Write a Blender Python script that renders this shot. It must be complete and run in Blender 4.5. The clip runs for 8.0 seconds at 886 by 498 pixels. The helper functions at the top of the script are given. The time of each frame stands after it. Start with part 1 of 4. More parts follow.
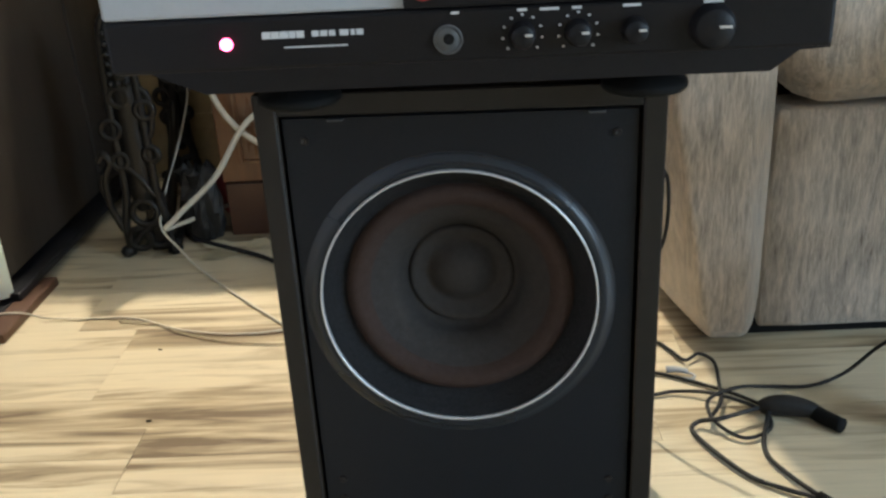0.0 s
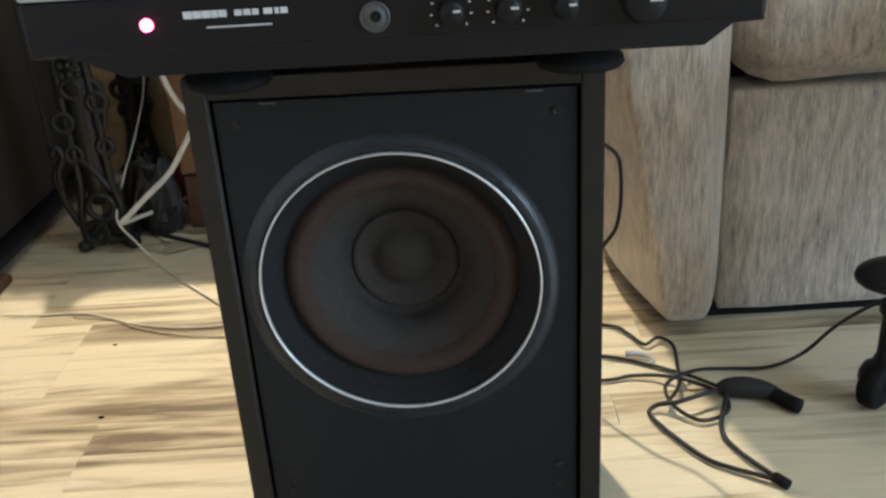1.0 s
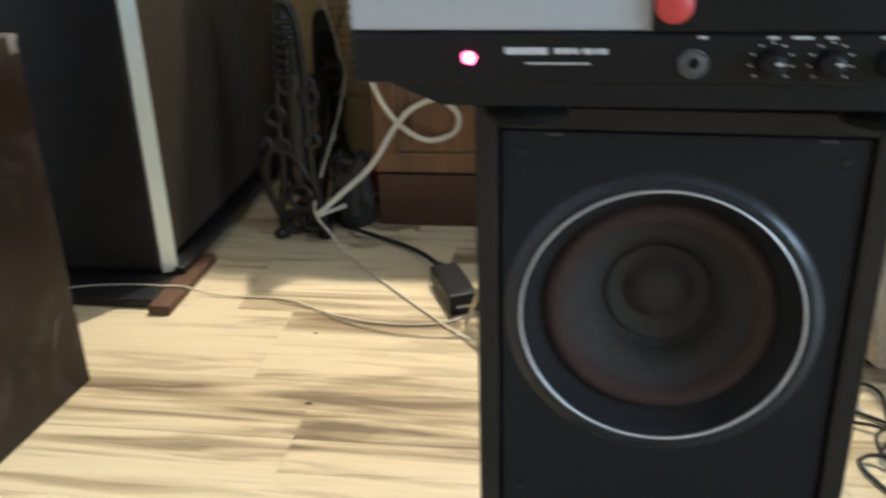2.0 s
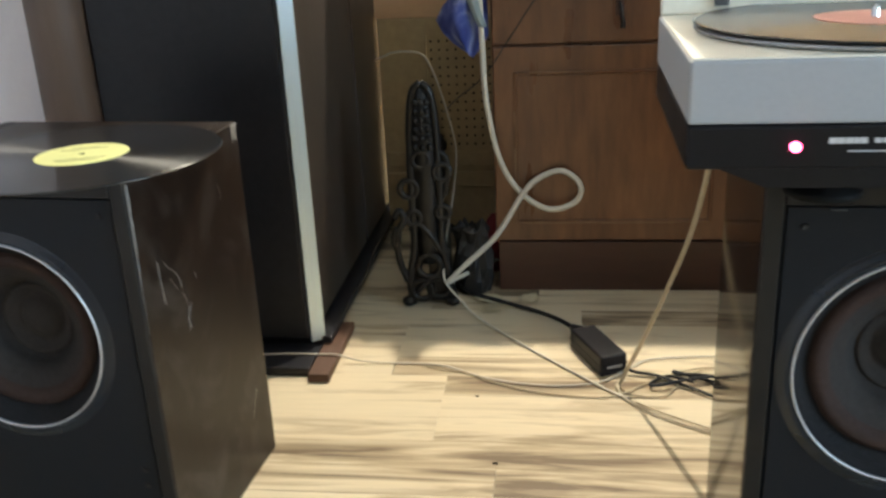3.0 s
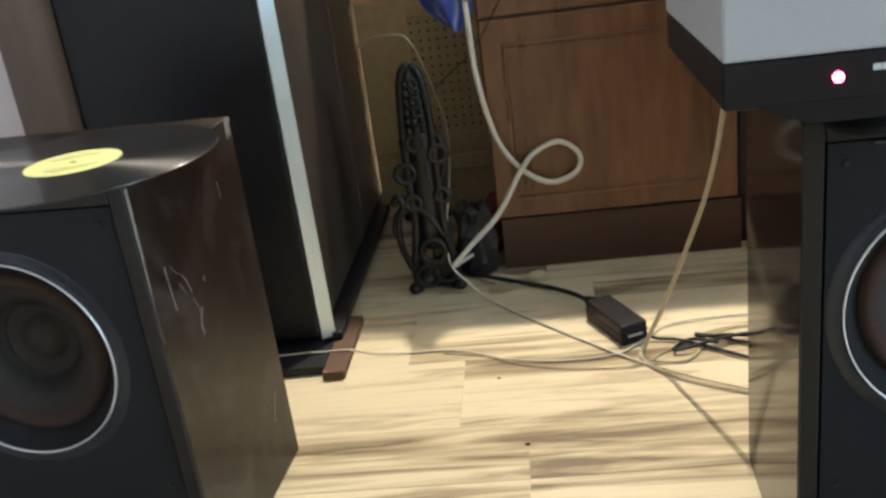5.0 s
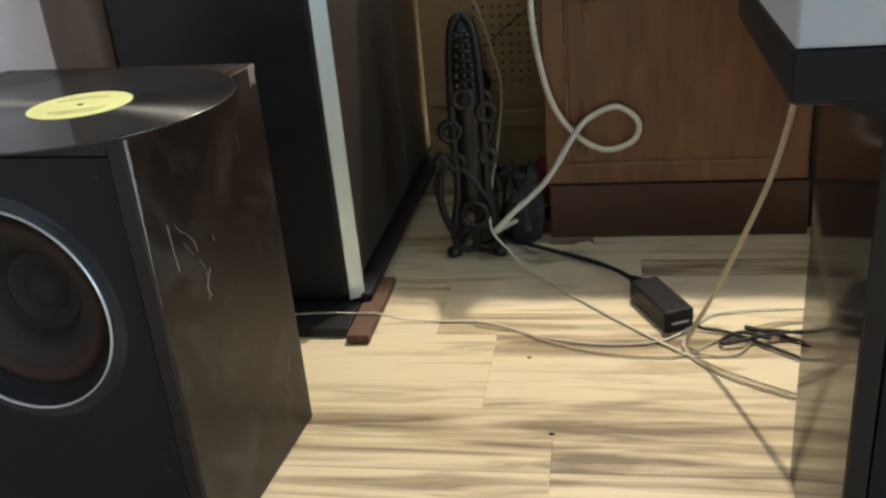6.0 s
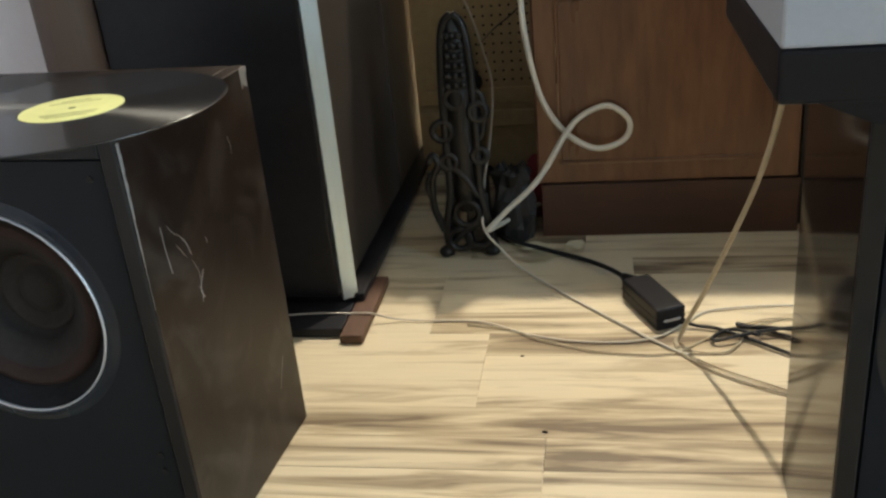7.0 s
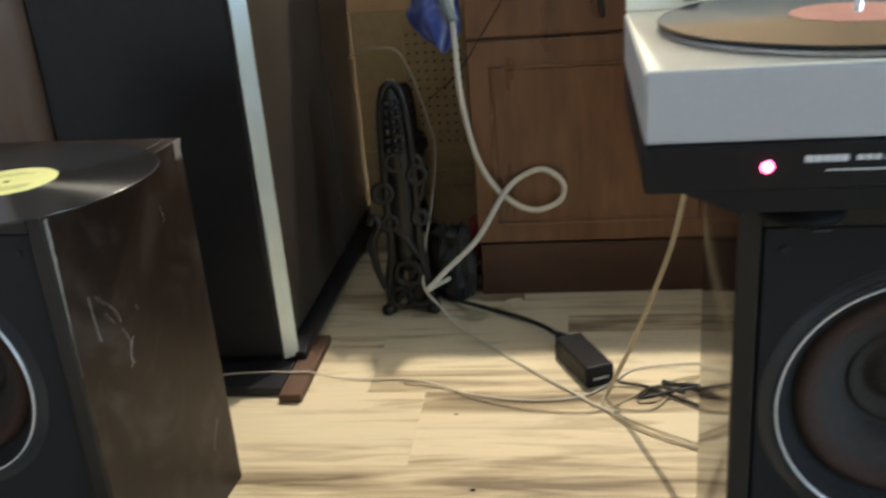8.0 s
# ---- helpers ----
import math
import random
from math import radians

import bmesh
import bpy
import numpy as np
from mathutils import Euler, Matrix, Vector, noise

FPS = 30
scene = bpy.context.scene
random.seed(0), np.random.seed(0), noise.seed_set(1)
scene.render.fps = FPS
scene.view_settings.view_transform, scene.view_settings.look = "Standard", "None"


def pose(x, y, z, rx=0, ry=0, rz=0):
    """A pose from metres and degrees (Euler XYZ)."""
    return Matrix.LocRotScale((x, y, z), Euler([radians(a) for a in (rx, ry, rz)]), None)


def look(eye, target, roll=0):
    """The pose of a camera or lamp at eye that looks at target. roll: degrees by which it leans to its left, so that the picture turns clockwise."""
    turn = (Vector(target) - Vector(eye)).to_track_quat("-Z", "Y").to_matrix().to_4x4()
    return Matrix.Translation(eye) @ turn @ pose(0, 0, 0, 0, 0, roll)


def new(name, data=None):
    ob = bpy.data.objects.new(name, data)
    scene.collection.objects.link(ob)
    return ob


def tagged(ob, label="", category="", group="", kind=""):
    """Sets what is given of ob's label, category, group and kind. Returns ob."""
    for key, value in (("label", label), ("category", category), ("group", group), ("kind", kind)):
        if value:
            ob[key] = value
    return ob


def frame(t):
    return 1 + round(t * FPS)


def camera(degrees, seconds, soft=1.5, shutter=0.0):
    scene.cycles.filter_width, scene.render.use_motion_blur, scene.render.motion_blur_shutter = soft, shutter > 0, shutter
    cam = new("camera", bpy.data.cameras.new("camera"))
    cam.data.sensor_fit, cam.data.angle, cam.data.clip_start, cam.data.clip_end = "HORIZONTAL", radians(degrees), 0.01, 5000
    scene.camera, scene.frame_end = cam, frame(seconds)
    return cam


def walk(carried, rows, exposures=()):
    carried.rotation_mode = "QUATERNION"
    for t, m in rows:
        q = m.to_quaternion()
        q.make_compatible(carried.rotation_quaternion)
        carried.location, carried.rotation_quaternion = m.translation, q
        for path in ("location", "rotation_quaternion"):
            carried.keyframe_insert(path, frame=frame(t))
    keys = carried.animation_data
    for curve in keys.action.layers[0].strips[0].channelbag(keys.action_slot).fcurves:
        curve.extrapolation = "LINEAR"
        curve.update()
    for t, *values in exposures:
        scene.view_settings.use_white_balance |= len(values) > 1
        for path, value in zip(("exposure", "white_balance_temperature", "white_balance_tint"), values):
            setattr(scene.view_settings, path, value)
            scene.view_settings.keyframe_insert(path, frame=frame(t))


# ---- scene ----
cam = camera(51.50, 8.0, soft=2.5, shutter=0.5)
# seconds, place in metres, turn in degrees
ROWS = [
    (0, 0.0736, -0.0770, 0.6377, 66.37, 2.92, 0.80),
    (0.5, 0.0904, -0.0699, 0.6276, 66.25, 2.86, 0.17),
    (1, 0.1024, -0.0671, 0.6251, 65.80, 3.35, -0.83),
    (1.5, 0.0738, -0.0690, 0.6350, 65.51, 2.51, 2.14),
    (2, -0.0074, -0.0812, 0.6593, 65.97, 1.69, 8.14),
    (2.2, -0.0385, -0.1081, 0.6710, 66.68, 0.96, 9.73),
    (3.3, -0.2982, -0.1927, 0.7101, 70.84, 3.33, 5.21),
    (3.5, -0.3018, -0.1972, 0.7068, 71.41, 2.99, 4.20),
    (4, -0.3161, -0.1962, 0.7009, 71.52, 2.16, 3.55),
    (4.5, -0.3130, -0.1958, 0.6970, 70.91, 3.91, 3.23),
    (5, -0.2957, -0.1514, 0.6826, 68.93, 7.22, 3.89),
    (5.2, -0.2855, -0.1175, 0.6774, 67.88, 5.71, 6.06),
    (6.5, -0.2687, -0.0568, 0.6781, 65.94, 5.01, 9.31),
    (7, -0.2673, -0.0640, 0.6804, 65.92, 5.05, 8.42),
    (7.5, -0.2589, -0.0719, 0.6911, 66.75, 4.97, 7.99),
    (8, -0.2099, -0.0885, 0.7143, 68.65, 4.41, 6.63),
]
walk(cam, [(t, pose(x, y, z, rx, ry, rz)) for t, x, y, z, rx, ry, rz in ROWS],
     exposures=((0.0, -0.10), (1.0, 0.0), (1.5, 0.08), (2.0, 0.03), (3.5, 0.0), (4.5, 0.12), (5.0, 0.06), (6.5, -0.25), (7.5, -0.25), (8.0, -0.2)))

# ---- light ----
world = bpy.data.worlds.new("sky")
scene.world = world
world.use_nodes = True
sky = world.node_tree.nodes.new("ShaderNodeTexSky")
sky.sky_type, sky.sun_disc, sky.sun_elevation, sky.sun_rotation = "NISHITA", False, radians(35), radians(150)
world.node_tree.links.new(sky.outputs[0], world.node_tree.nodes["Background"].inputs[0])
world.node_tree.nodes["Background"].inputs[1].default_value = 0.10


def lamp(name, kind, m, power, colour, size=0.1, size_y=None):
    data = bpy.data.lights.new(name, kind)
    data.energy, data.color = power, colour
    if kind == "AREA":
        data.shape, data.size, data.size_y = "RECTANGLE", size, size_y or size
    else:
        data.shadow_soft_size = size
    ob = new(name, data)
    ob.matrix_world = m
    return ob


X0, X1, Y0, Y1, CEIL = -1.42, 3.0, -3.4, 3.3, 2.6
LAMP = Vector((-0.17, 1.98, 2.05))
BULBS = ((0.0, 0.0, 212), (-0.32, -0.08, 12), (0.46, -0.04, 15))
lamp("window_daylight", "AREA", look((X1 - 0.03, -1.1, 1.15), (0.0, -1.1, 1.15)), 122, (0.55, 0.785, 1.0), 1.75, 1.25)
for dx, dy, power in BULBS:
    lamp("bulb_light", "POINT", pose(LAMP.x + dx, LAMP.y + dy, LAMP.z - 0.115), power, (0.98, 0.91, 0.745), 0.03)

# ---- materials ----


def material(name, colour, rough=0.6, metal=0.0, vary=0.15, grain=60.0, stretch=(1, 1, 1), bump=0.1, bump_scale=None,
             second=None, random_tone=0.0, coat=0.0, spec=0.5, blotch=3.0, rough_vary=0.15, sheen=0.0, dist=0.002):
    """A surface with grain and blotches of two sizes, an optional second colour, relief and uneven gloss."""
    m = bpy.data.materials.new(name)
    m.use_nodes = True
    n, l = m.node_tree.nodes, m.node_tree.links
    b = n["Principled BSDF"]
    tc = n.new("ShaderNodeTexCoord")
    mp = n.new("ShaderNodeMapping")
    mp.inputs["Scale"].default_value = stretch
    l.new(tc.outputs["Object"], mp.inputs["Vector"])
    fine = n.new("ShaderNodeTexNoise")
    fine.inputs["Scale"].default_value, fine.inputs["Detail"].default_value, fine.inputs["Roughness"].default_value = grain, 6, 0.65
    l.new(mp.outputs[0], fine.inputs["Vector"])
    wide = n.new("ShaderNodeTexNoise")
    wide.inputs["Scale"].default_value, wide.inputs["Detail"].default_value = blotch, 4
    l.new(mp.outputs[0], wide.inputs["Vector"])
    add = n.new("ShaderNodeMath")
    add.operation = "ADD"
    l.new(fine.outputs["Fac"], add.inputs[0])
    l.new(wide.outputs["Fac"], add.inputs[1])
    ramp = n.new("ShaderNodeMapRange")
    ramp.inputs["From Min"].default_value, ramp.inputs["From Max"].default_value = 0.7, 1.3
    l.new(add.outputs[0], ramp.inputs["Value"])
    mix = n.new("ShaderNodeMix")
    mix.data_type = "RGBA"
    c2 = second or tuple(c * (1 - vary * 1.6) for c in colour)
    c1 = colour if second else tuple(min(1, c * (1 + vary)) for c in colour)
    mix.inputs[6].default_value, mix.inputs[7].default_value = (*c2, 1), (*c1, 1)
    l.new(ramp.outputs[0], mix.inputs[0])
    out = mix.outputs[2]
    if random_tone:
        info = n.new("ShaderNodeObjectInfo")
        mr = n.new("ShaderNodeMapRange")
        mr.inputs["To Min"].default_value, mr.inputs["To Max"].default_value = 1 - random_tone, 1 + random_tone
        l.new(info.outputs["Random"], mr.inputs["Value"])
        hs = n.new("ShaderNodeHueSaturation")
        l.new(mr.outputs[0], hs.inputs["Value"])
        l.new(out, hs.inputs["Color"])
        out = hs.outputs[0]
    l.new(out, b.inputs["Base Color"])
    rr = n.new("ShaderNodeMapRange")
    rr.inputs["To Min"].default_value, rr.inputs["To Max"].default_value = max(0.02, rough - rough_vary), min(1, rough + rough_vary)
    l.new(wide.outputs["Fac"], rr.inputs["Value"])
    l.new(rr.outputs[0], b.inputs["Roughness"])
    b.inputs["Metallic"].default_value = metal
    b.inputs["Coat Weight"].default_value = coat
    b.inputs["Specular IOR Level"].default_value = spec
    b.inputs["Sheen Weight"].default_value = sheen
    if bump:
        bp = n.new("ShaderNodeBump")
        bp.inputs["Strength"].default_value, bp.inputs["Distance"].default_value = bump, dist
        src = fine
        if bump_scale:
            src = n.new("ShaderNodeTexNoise")
            src.inputs["Scale"].default_value, src.inputs["Detail"].default_value = bump_scale, 4
            l.new(mp.outputs[0], src.inputs["Vector"])
        l.new(src.outputs["Fac"], bp.inputs["Height"])
        l.new(bp.outputs[0], b.inputs["Normal"])
    return m


def floor_material():
    """Pale laminate with long grey-brown streaks along x, another pattern on each strip."""
    m = bpy.data.materials.new("laminate")
    m.use_nodes = True
    n, l = m.node_tree.nodes, m.node_tree.links
    b = n["Principled BSDF"]
    geo = n.new("ShaderNodeNewGeometry")
    info = n.new("ShaderNodeObjectInfo")
    off = n.new("ShaderNodeVectorMath")
    off.operation = "MULTIPLY_ADD"
    off.inputs[1].default_value = (1, 1, 1)
    rnd = n.new("ShaderNodeMath")
    rnd.operation = "ADD"
    l.new(info.outputs["Random"], rnd.inputs[0])
    l.new(geo.outputs["Random Per Island"], rnd.inputs[1])
    sc = n.new("ShaderNodeVectorMath")
    sc.operation = "SCALE"
    sc.inputs[0].default_value = (13.0, 7.0, 5.0)
    l.new(rnd.outputs[0], sc.inputs["Scale"])
    l.new(geo.outputs["Position"], off.inputs[0])
    l.new(sc.outputs[0], off.inputs[2])
    mp = n.new("ShaderNodeMapping")
    mp.inputs["Scale"].default_value = (1.7, 19, 1)
    l.new(off.outputs[0], mp.inputs["Vector"])
    streak = n.new("ShaderNodeTexNoise")
    streak.inputs["Scale"].default_value, streak.inputs["Detail"].default_value = 1.7, 5
    streak.inputs["Roughness"].default_value, streak.inputs["Distortion"].default_value = 0.55, 0.9
    l.new(mp.outputs[0], streak.inputs["Vector"])
    ramp = n.new("ShaderNodeValToRGB")
    e = ramp.color_ramp.elements
    e[0].position, e[0].color = 0.31, (0.19, 0.135, 0.085, 1)
    e[1].position, e[1].color = 0.56, (0.67, 0.565, 0.395, 1)
    mid = e.new(0.43)
    mid.color = (0.44, 0.345, 0.222, 1)
    tone = n.new("ShaderNodeMapRange")
    tone.inputs["From Min"].default_value, tone.inputs["From Max"].default_value = 0.0, 1.0
    tone.inputs["To Min"].default_value, tone.inputs["To Max"].default_value = -0.10, 0.16
    l.new(info.outputs["Random"], tone.inputs["Value"])
    sh = n.new("ShaderNodeMath")
    sh.operation = "ADD"
    l.new(streak.outputs["Fac"], sh.inputs[0])
    l.new(tone.outputs[0], sh.inputs[1])
    l.new(sh.outputs[0], ramp.inputs["Fac"])
    fine = n.new("ShaderNodeTexNoise")
    mp2 = n.new("ShaderNodeMapping")
    mp2.inputs["Scale"].default_value = (12, 260, 1)
    l.new(off.outputs[0], mp2.inputs["Vector"])
    fine.inputs["Scale"].default_value, fine.inputs["Detail"].default_value = 1.0, 3
    l.new(mp2.outputs[0], fine.inputs["Vector"])
    fm = n.new("ShaderNodeMapRange")
    fm.inputs["To Min"].default_value, fm.inputs["To Max"].default_value = 0.86, 1.10
    l.new(fine.outputs["Fac"], fm.inputs["Value"])
    hs = n.new("ShaderNodeHueSaturation")
    l.new(fm.outputs[0], hs.inputs["Value"])
    l.new(ramp.outputs[0], hs.inputs["Color"])
    l.new(hs.outputs[0], b.inputs["Base Color"])
    rr = n.new("ShaderNodeMapRange")
    rr.inputs["To Min"].default_value, rr.inputs["To Max"].default_value = 0.22, 0.42
    l.new(fine.outputs["Fac"], rr.inputs["Value"])
    l.new(rr.outputs[0], b.inputs["Roughness"])
    bp = n.new("ShaderNodeBump")
    bp.inputs["Strength"].default_value, bp.inputs["Distance"].default_value = 0.08, 0.001
    l.new(fine.outputs["Fac"], bp.inputs["Height"])
    l.new(bp.outputs[0], b.inputs["Normal"])
    return m


def lacquer_material(name, rough, spec, uneven, scuff=(0.64, 0.74)):
    """Dark brown polished veneer with scratches and rubbed patches."""
    m = material(name, (0.023, 0.0142, 0.0102), rough, 0, second=(0.0115, 0.0072, 0.0055), grain=30, stretch=(1, 1, 0.12), bump=0.015, spec=spec, rough_vary=uneven)
    n, l = m.node_tree.nodes, m.node_tree.links
    b = n["Principled BSDF"]
    tc = n.new("ShaderNodeTexCoord")
    w = n.new("ShaderNodeTexNoise")
    w.inputs["Scale"].default_value, w.inputs["Detail"].default_value, w.inputs["Distortion"].default_value = 9, 9, 2.2
    l.new(tc.outputs["Object"], w.inputs["Vector"])
    r = n.new("ShaderNodeValToRGB")
    r.color_ramp.elements[0].position, r.color_ramp.elements[1].position = scuff
    l.new(w.outputs["Fac"], r.inputs["Fac"])
    mix = n.new("ShaderNodeMix")
    mix.data_type = "RGBA"
    l.new(r.outputs[0], mix.inputs[0])
    old = b.inputs["Base Color"].links[0].from_socket
    l.new(old, mix.inputs[6])
    mix.inputs[7].default_value = (0.045, 0.036, 0.031, 1)
    l.new(mix.outputs[2], b.inputs["Base Color"])
    return m


def glass_material(name, tint=(1, 1, 1), rough=0.0):
    m = bpy.data.materials.new(name)
    m.use_nodes = True
    b = m.node_tree.nodes["Principled BSDF"]
    b.inputs["Base Color"].default_value = (*tint, 1)
    b.inputs["Transmission Weight"].default_value, b.inputs["Roughness"].default_value, b.inputs["IOR"].default_value = 1.0, rough, 1.45
    return m


def emitter(name, colour, strength):
    m = bpy.data.materials.new(name)
    m.use_nodes = True
    b = m.node_tree.nodes["Principled BSDF"]
    b.inputs["Base Color"].default_value = (*colour, 1)
    b.inputs["Emission Color"].default_value, b.inputs["Emission Strength"].default_value = (*colour, 1), strength
    return m


def record_material():
    """Black vinyl with fine concentric grooves, worked as relief."""
    m = bpy.data.materials.new("vinyl")
    m.use_nodes = True
    n, l = m.node_tree.nodes, m.node_tree.links
    b = n["Principled BSDF"]
    b.inputs["Base Color"].default_value = (0.012, 0.011, 0.011, 1)
    b.inputs["Roughness"].default_value, b.inputs["Specular IOR Level"].default_value = 0.40, 0.45
    b.inputs["Anisotropic Rotation"].default_value = 0.25
    b.inputs["Coat Weight"].default_value, b.inputs["Coat Roughness"].default_value = 0.65, 0.06
    tan = n.new("ShaderNodeTangent")
    tan.direction_type, tan.axis = "RADIAL", "Z"
    l.new(tan.outputs[0], b.inputs["Tangent"])
    b.inputs["Anisotropic"].default_value = 0.95
    tc = n.new("ShaderNodeTexCoord")
    w = n.new("ShaderNodeTexWave")
    w.wave_type, w.rings_direction = "RINGS", "Z"
    w.inputs["Scale"].default_value, w.inputs["Distortion"].default_value = 90, 0
    l.new(tc.outputs["Object"], w.inputs["Vector"])
    bp = n.new("ShaderNodeBump")
    bp.inputs["Strength"].default_value, bp.inputs["Distance"].default_value = 0.03, 0.0004
    l.new(w.outputs["Fac"], bp.inputs["Height"])
    l.new(bp.outputs[0], b.inputs["Normal"])
    return m


def cloth_material():
    """Printed cotton: blue, lavender, white and pale green blotches."""
    m = material("printed_cloth", (0.16, 0.22, 0.62), 0.9, 0, grain=300, bump=0.3, sheen=0.1)
    n, l = m.node_tree.nodes, m.node_tree.links
    b = n["Principled BSDF"]
    tc = n.new("ShaderNodeTexCoord")
    t = n.new("ShaderNodeTexNoise")
    t.inputs["Scale"].default_value, t.inputs["Detail"].default_value, t.inputs["Distortion"].default_value = 11, 4, 1.0
    l.new(tc.outputs["Object"], t.inputs["Vector"])
    r = n.new("ShaderNodeValToRGB")
    e = r.color_ramp.elements
    e[0].position, e[0].color = 0.36, (0.045, 0.055, 0.24, 1)
    e[1].position, e[1].color = 0.74, (0.40, 0.56, 0.50, 1)
    for p, c in ((0.47, (0.075, 0.11, 0.40)), (0.55, (0.16, 0.20, 0.52)), (0.64, (0.46, 0.52, 0.72))):
        e.new(p).color = (*c, 1)
    l.new(t.outputs["Fac"], r.inputs["Fac"])
    l.new(r.outputs[0], b.inputs["Base Color"])
    return m


M_FLOOR = floor_material()
M_LACQ = lacquer_material("dark_lacquer", 0.085, 0.18, 0.02)
M_WORN = lacquer_material("worn_lacquer", 0.33, 0.22, 0.07, (0.47, 0.74))
M_PANEL = material("painted_baffle", (0.0080, 0.0092, 0.0128), 0.5, 0, vary=0.2, grain=400, bump=0.25, rough_vary=0.1, spec=0.22)
M_RIM = material("worn_dark_edge", (0.015, 0.0122, 0.0115), 0.42, 0, second=(0.010, 0.0084, 0.008), grain=60, bump=0.1, spec=0.3)
M_RING = material("aluminium_ring", (0.62, 0.62, 0.64), 0.42, 0.6, vary=0.08, grain=200, bump=0)
M_CONE = material("paper_cone", (0.046, 0.039, 0.036), 0.9, 0, second=(0.028, 0.024, 0.023), grain=160, bump=0.4, spec=0.15)
M_SURR = material("brown_cloth_surround", (0.050, 0.032, 0.027), 0.85, 0, second=(0.034, 0.020, 0.017), grain=180, bump=0.5, spec=0.15)
M_GASKET = material("ribbed_gasket", (0.027, 0.025, 0.027), 0.8, 0, second=(0.009, 0.009, 0.010), grain=330, bump=0.8, dist=0.004, spec=0.15)
M_SOCKET = material("dull_socket", (0.10, 0.10, 0.105), 0.5, 0.3, vary=0.2, grain=200, bump=0.1)
M_PRINT = material("faded_print", (0.34, 0.34, 0.14), 0.7, 0, vary=0.1, grain=200, bump=0)
M_PALE = material("grey_plastic", (0.42, 0.42, 0.42), 0.4, 0, vary=0.1, grain=200, bump=0)
M_SCRATCH = material("pale_scratch", (0.27, 0.25, 0.23), 0.8, 0, grain=300, bump=0)
M_DISH = material("satin_dish", (0.0072, 0.0110, 0.0185), 0.27, 0, vary=0.1, grain=200, bump=0.0, spec=0.45)
M_GREY = material("grey_paint", (0.365, 0.375, 0.40), 0.5, 0, vary=0.04, grain=200, bump=0.05)
M_CREAM = material("brushed_plate", (0.87, 0.82, 0.70), 0.42, 0.0, vary=0.06, grain=120, stretch=(1, 8, 1), bump=0.04)
M_BLACK = material("black_plastic", (0.0080, 0.0072, 0.0092), 0.42, 0, vary=0.15, grain=300, bump=0.12, spec=0.22)
M_RUBBER = material("black_rubber", (0.007, 0.0065, 0.0065), 0.75, 0, vary=0.2, grain=150, bump=0.2, spec=0.15)
M_CHROME = material("chrome", (0.75, 0.76, 0.78), 0.16, 1.0, vary=0.04, grain=80, bump=0)
M_STROBE = material("platter_alloy", (0.42, 0.42, 0.43), 0.32, 0.9, vary=0.15, grain=300, bump=0.1)
M_WHITE = material("white_print", (0.55, 0.55, 0.57), 0.6, 0, vary=0.05, grain=100, bump=0)
M_RED = material("red_button", (0.55, 0.05, 0.05), 0.4, 0, vary=0.05, grain=100, bump=0)
M_VINYL = record_material()
M_LBLY = material("yellow_paper", (0.66, 0.66, 0.28), 0.7, 0, vary=0.06, grain=40, bump=0.02)
M_LBLP = material("pink_paper", (0.78, 0.36, 0.28), 0.7, 0, vary=0.06, grain=40, bump=0.02)
M_CABBLK = material("black_laminate", (0.0170, 0.0162, 0.0192), 0.42, 0, vary=0.2, grain=80, bump=0.05, spec=0.3)
M_CABDOOR = material("wenge_veneer", (0.046, 0.036, 0.030), 0.45, 0, second=(0.025, 0.020, 0.0168), grain=45, stretch=(1, 1, 0.06), bump=0.08, spec=0.55)
M_ALU = material("brushed_aluminium", (0.76, 0.90, 1.0), 0.44, 0.6, vary=0.04, grain=150, stretch=(1, 1, 0.05), bump=0.03)
M_DESK = material("varnished_beech", (0.205, 0.092, 0.041), 0.33, 0, second=(0.092, 0.039, 0.020), grain=26, stretch=(1.6, 1, 0.30), bump=0.06, blotch=9)
M_DESKDK = material("dark_stained_wood", (0.074, 0.030, 0.017), 0.4, 0, second=(0.045, 0.0185, 0.011), grain=22, stretch=(0.2, 1, 1.5), bump=0.06)
M_WORNLIT = material("rubbed_lit_wood", (0.33, 0.20, 0.11), 0.5, 0, second=(0.16, 0.08, 0.04), grain=200, bump=0)
M_BOARD = material("red_brown_board", (0.115, 0.055, 0.032), 0.55, 0, second=(0.07, 0.032, 0.019), grain=40, stretch=(1, 0.15, 1), bump=0.1)
M_PERF = material("hardboard", (0.50, 0.36, 0.19), 0.7, 0, second=(0.38, 0.265, 0.135), grain=60, bump=0.15)
M_WALLN = material("tan_wallpaper", (0.46, 0.34, 0.21), 0.75, 0, second=(0.42, 0.30, 0.18), grain=90, bump=0.15)
M_ORANGE = material("orange_tan_board", (0.70, 0.43, 0.24), 0.6, 0, second=(0.60, 0.355, 0.19), grain=50, stretch=(0.3, 1, 1), bump=0.08)
M_WALLL = material("lilac_wallpaper", (0.88, 0.82, 0.83), 0.8, 0, second=(0.83, 0.76, 0.78), grain=70, bump=0.12)
M_CEIL = material("white_paint", (0.78, 0.77, 0.74), 0.9, 0, vary=0.03, grain=30, bump=0.05)
M_CURT = material("brown_post", (0.150, 0.098, 0.072), 0.55, 0, second=(0.105, 0.066, 0.048), grain=40, stretch=(1, 1, 0.08), bump=0.08)
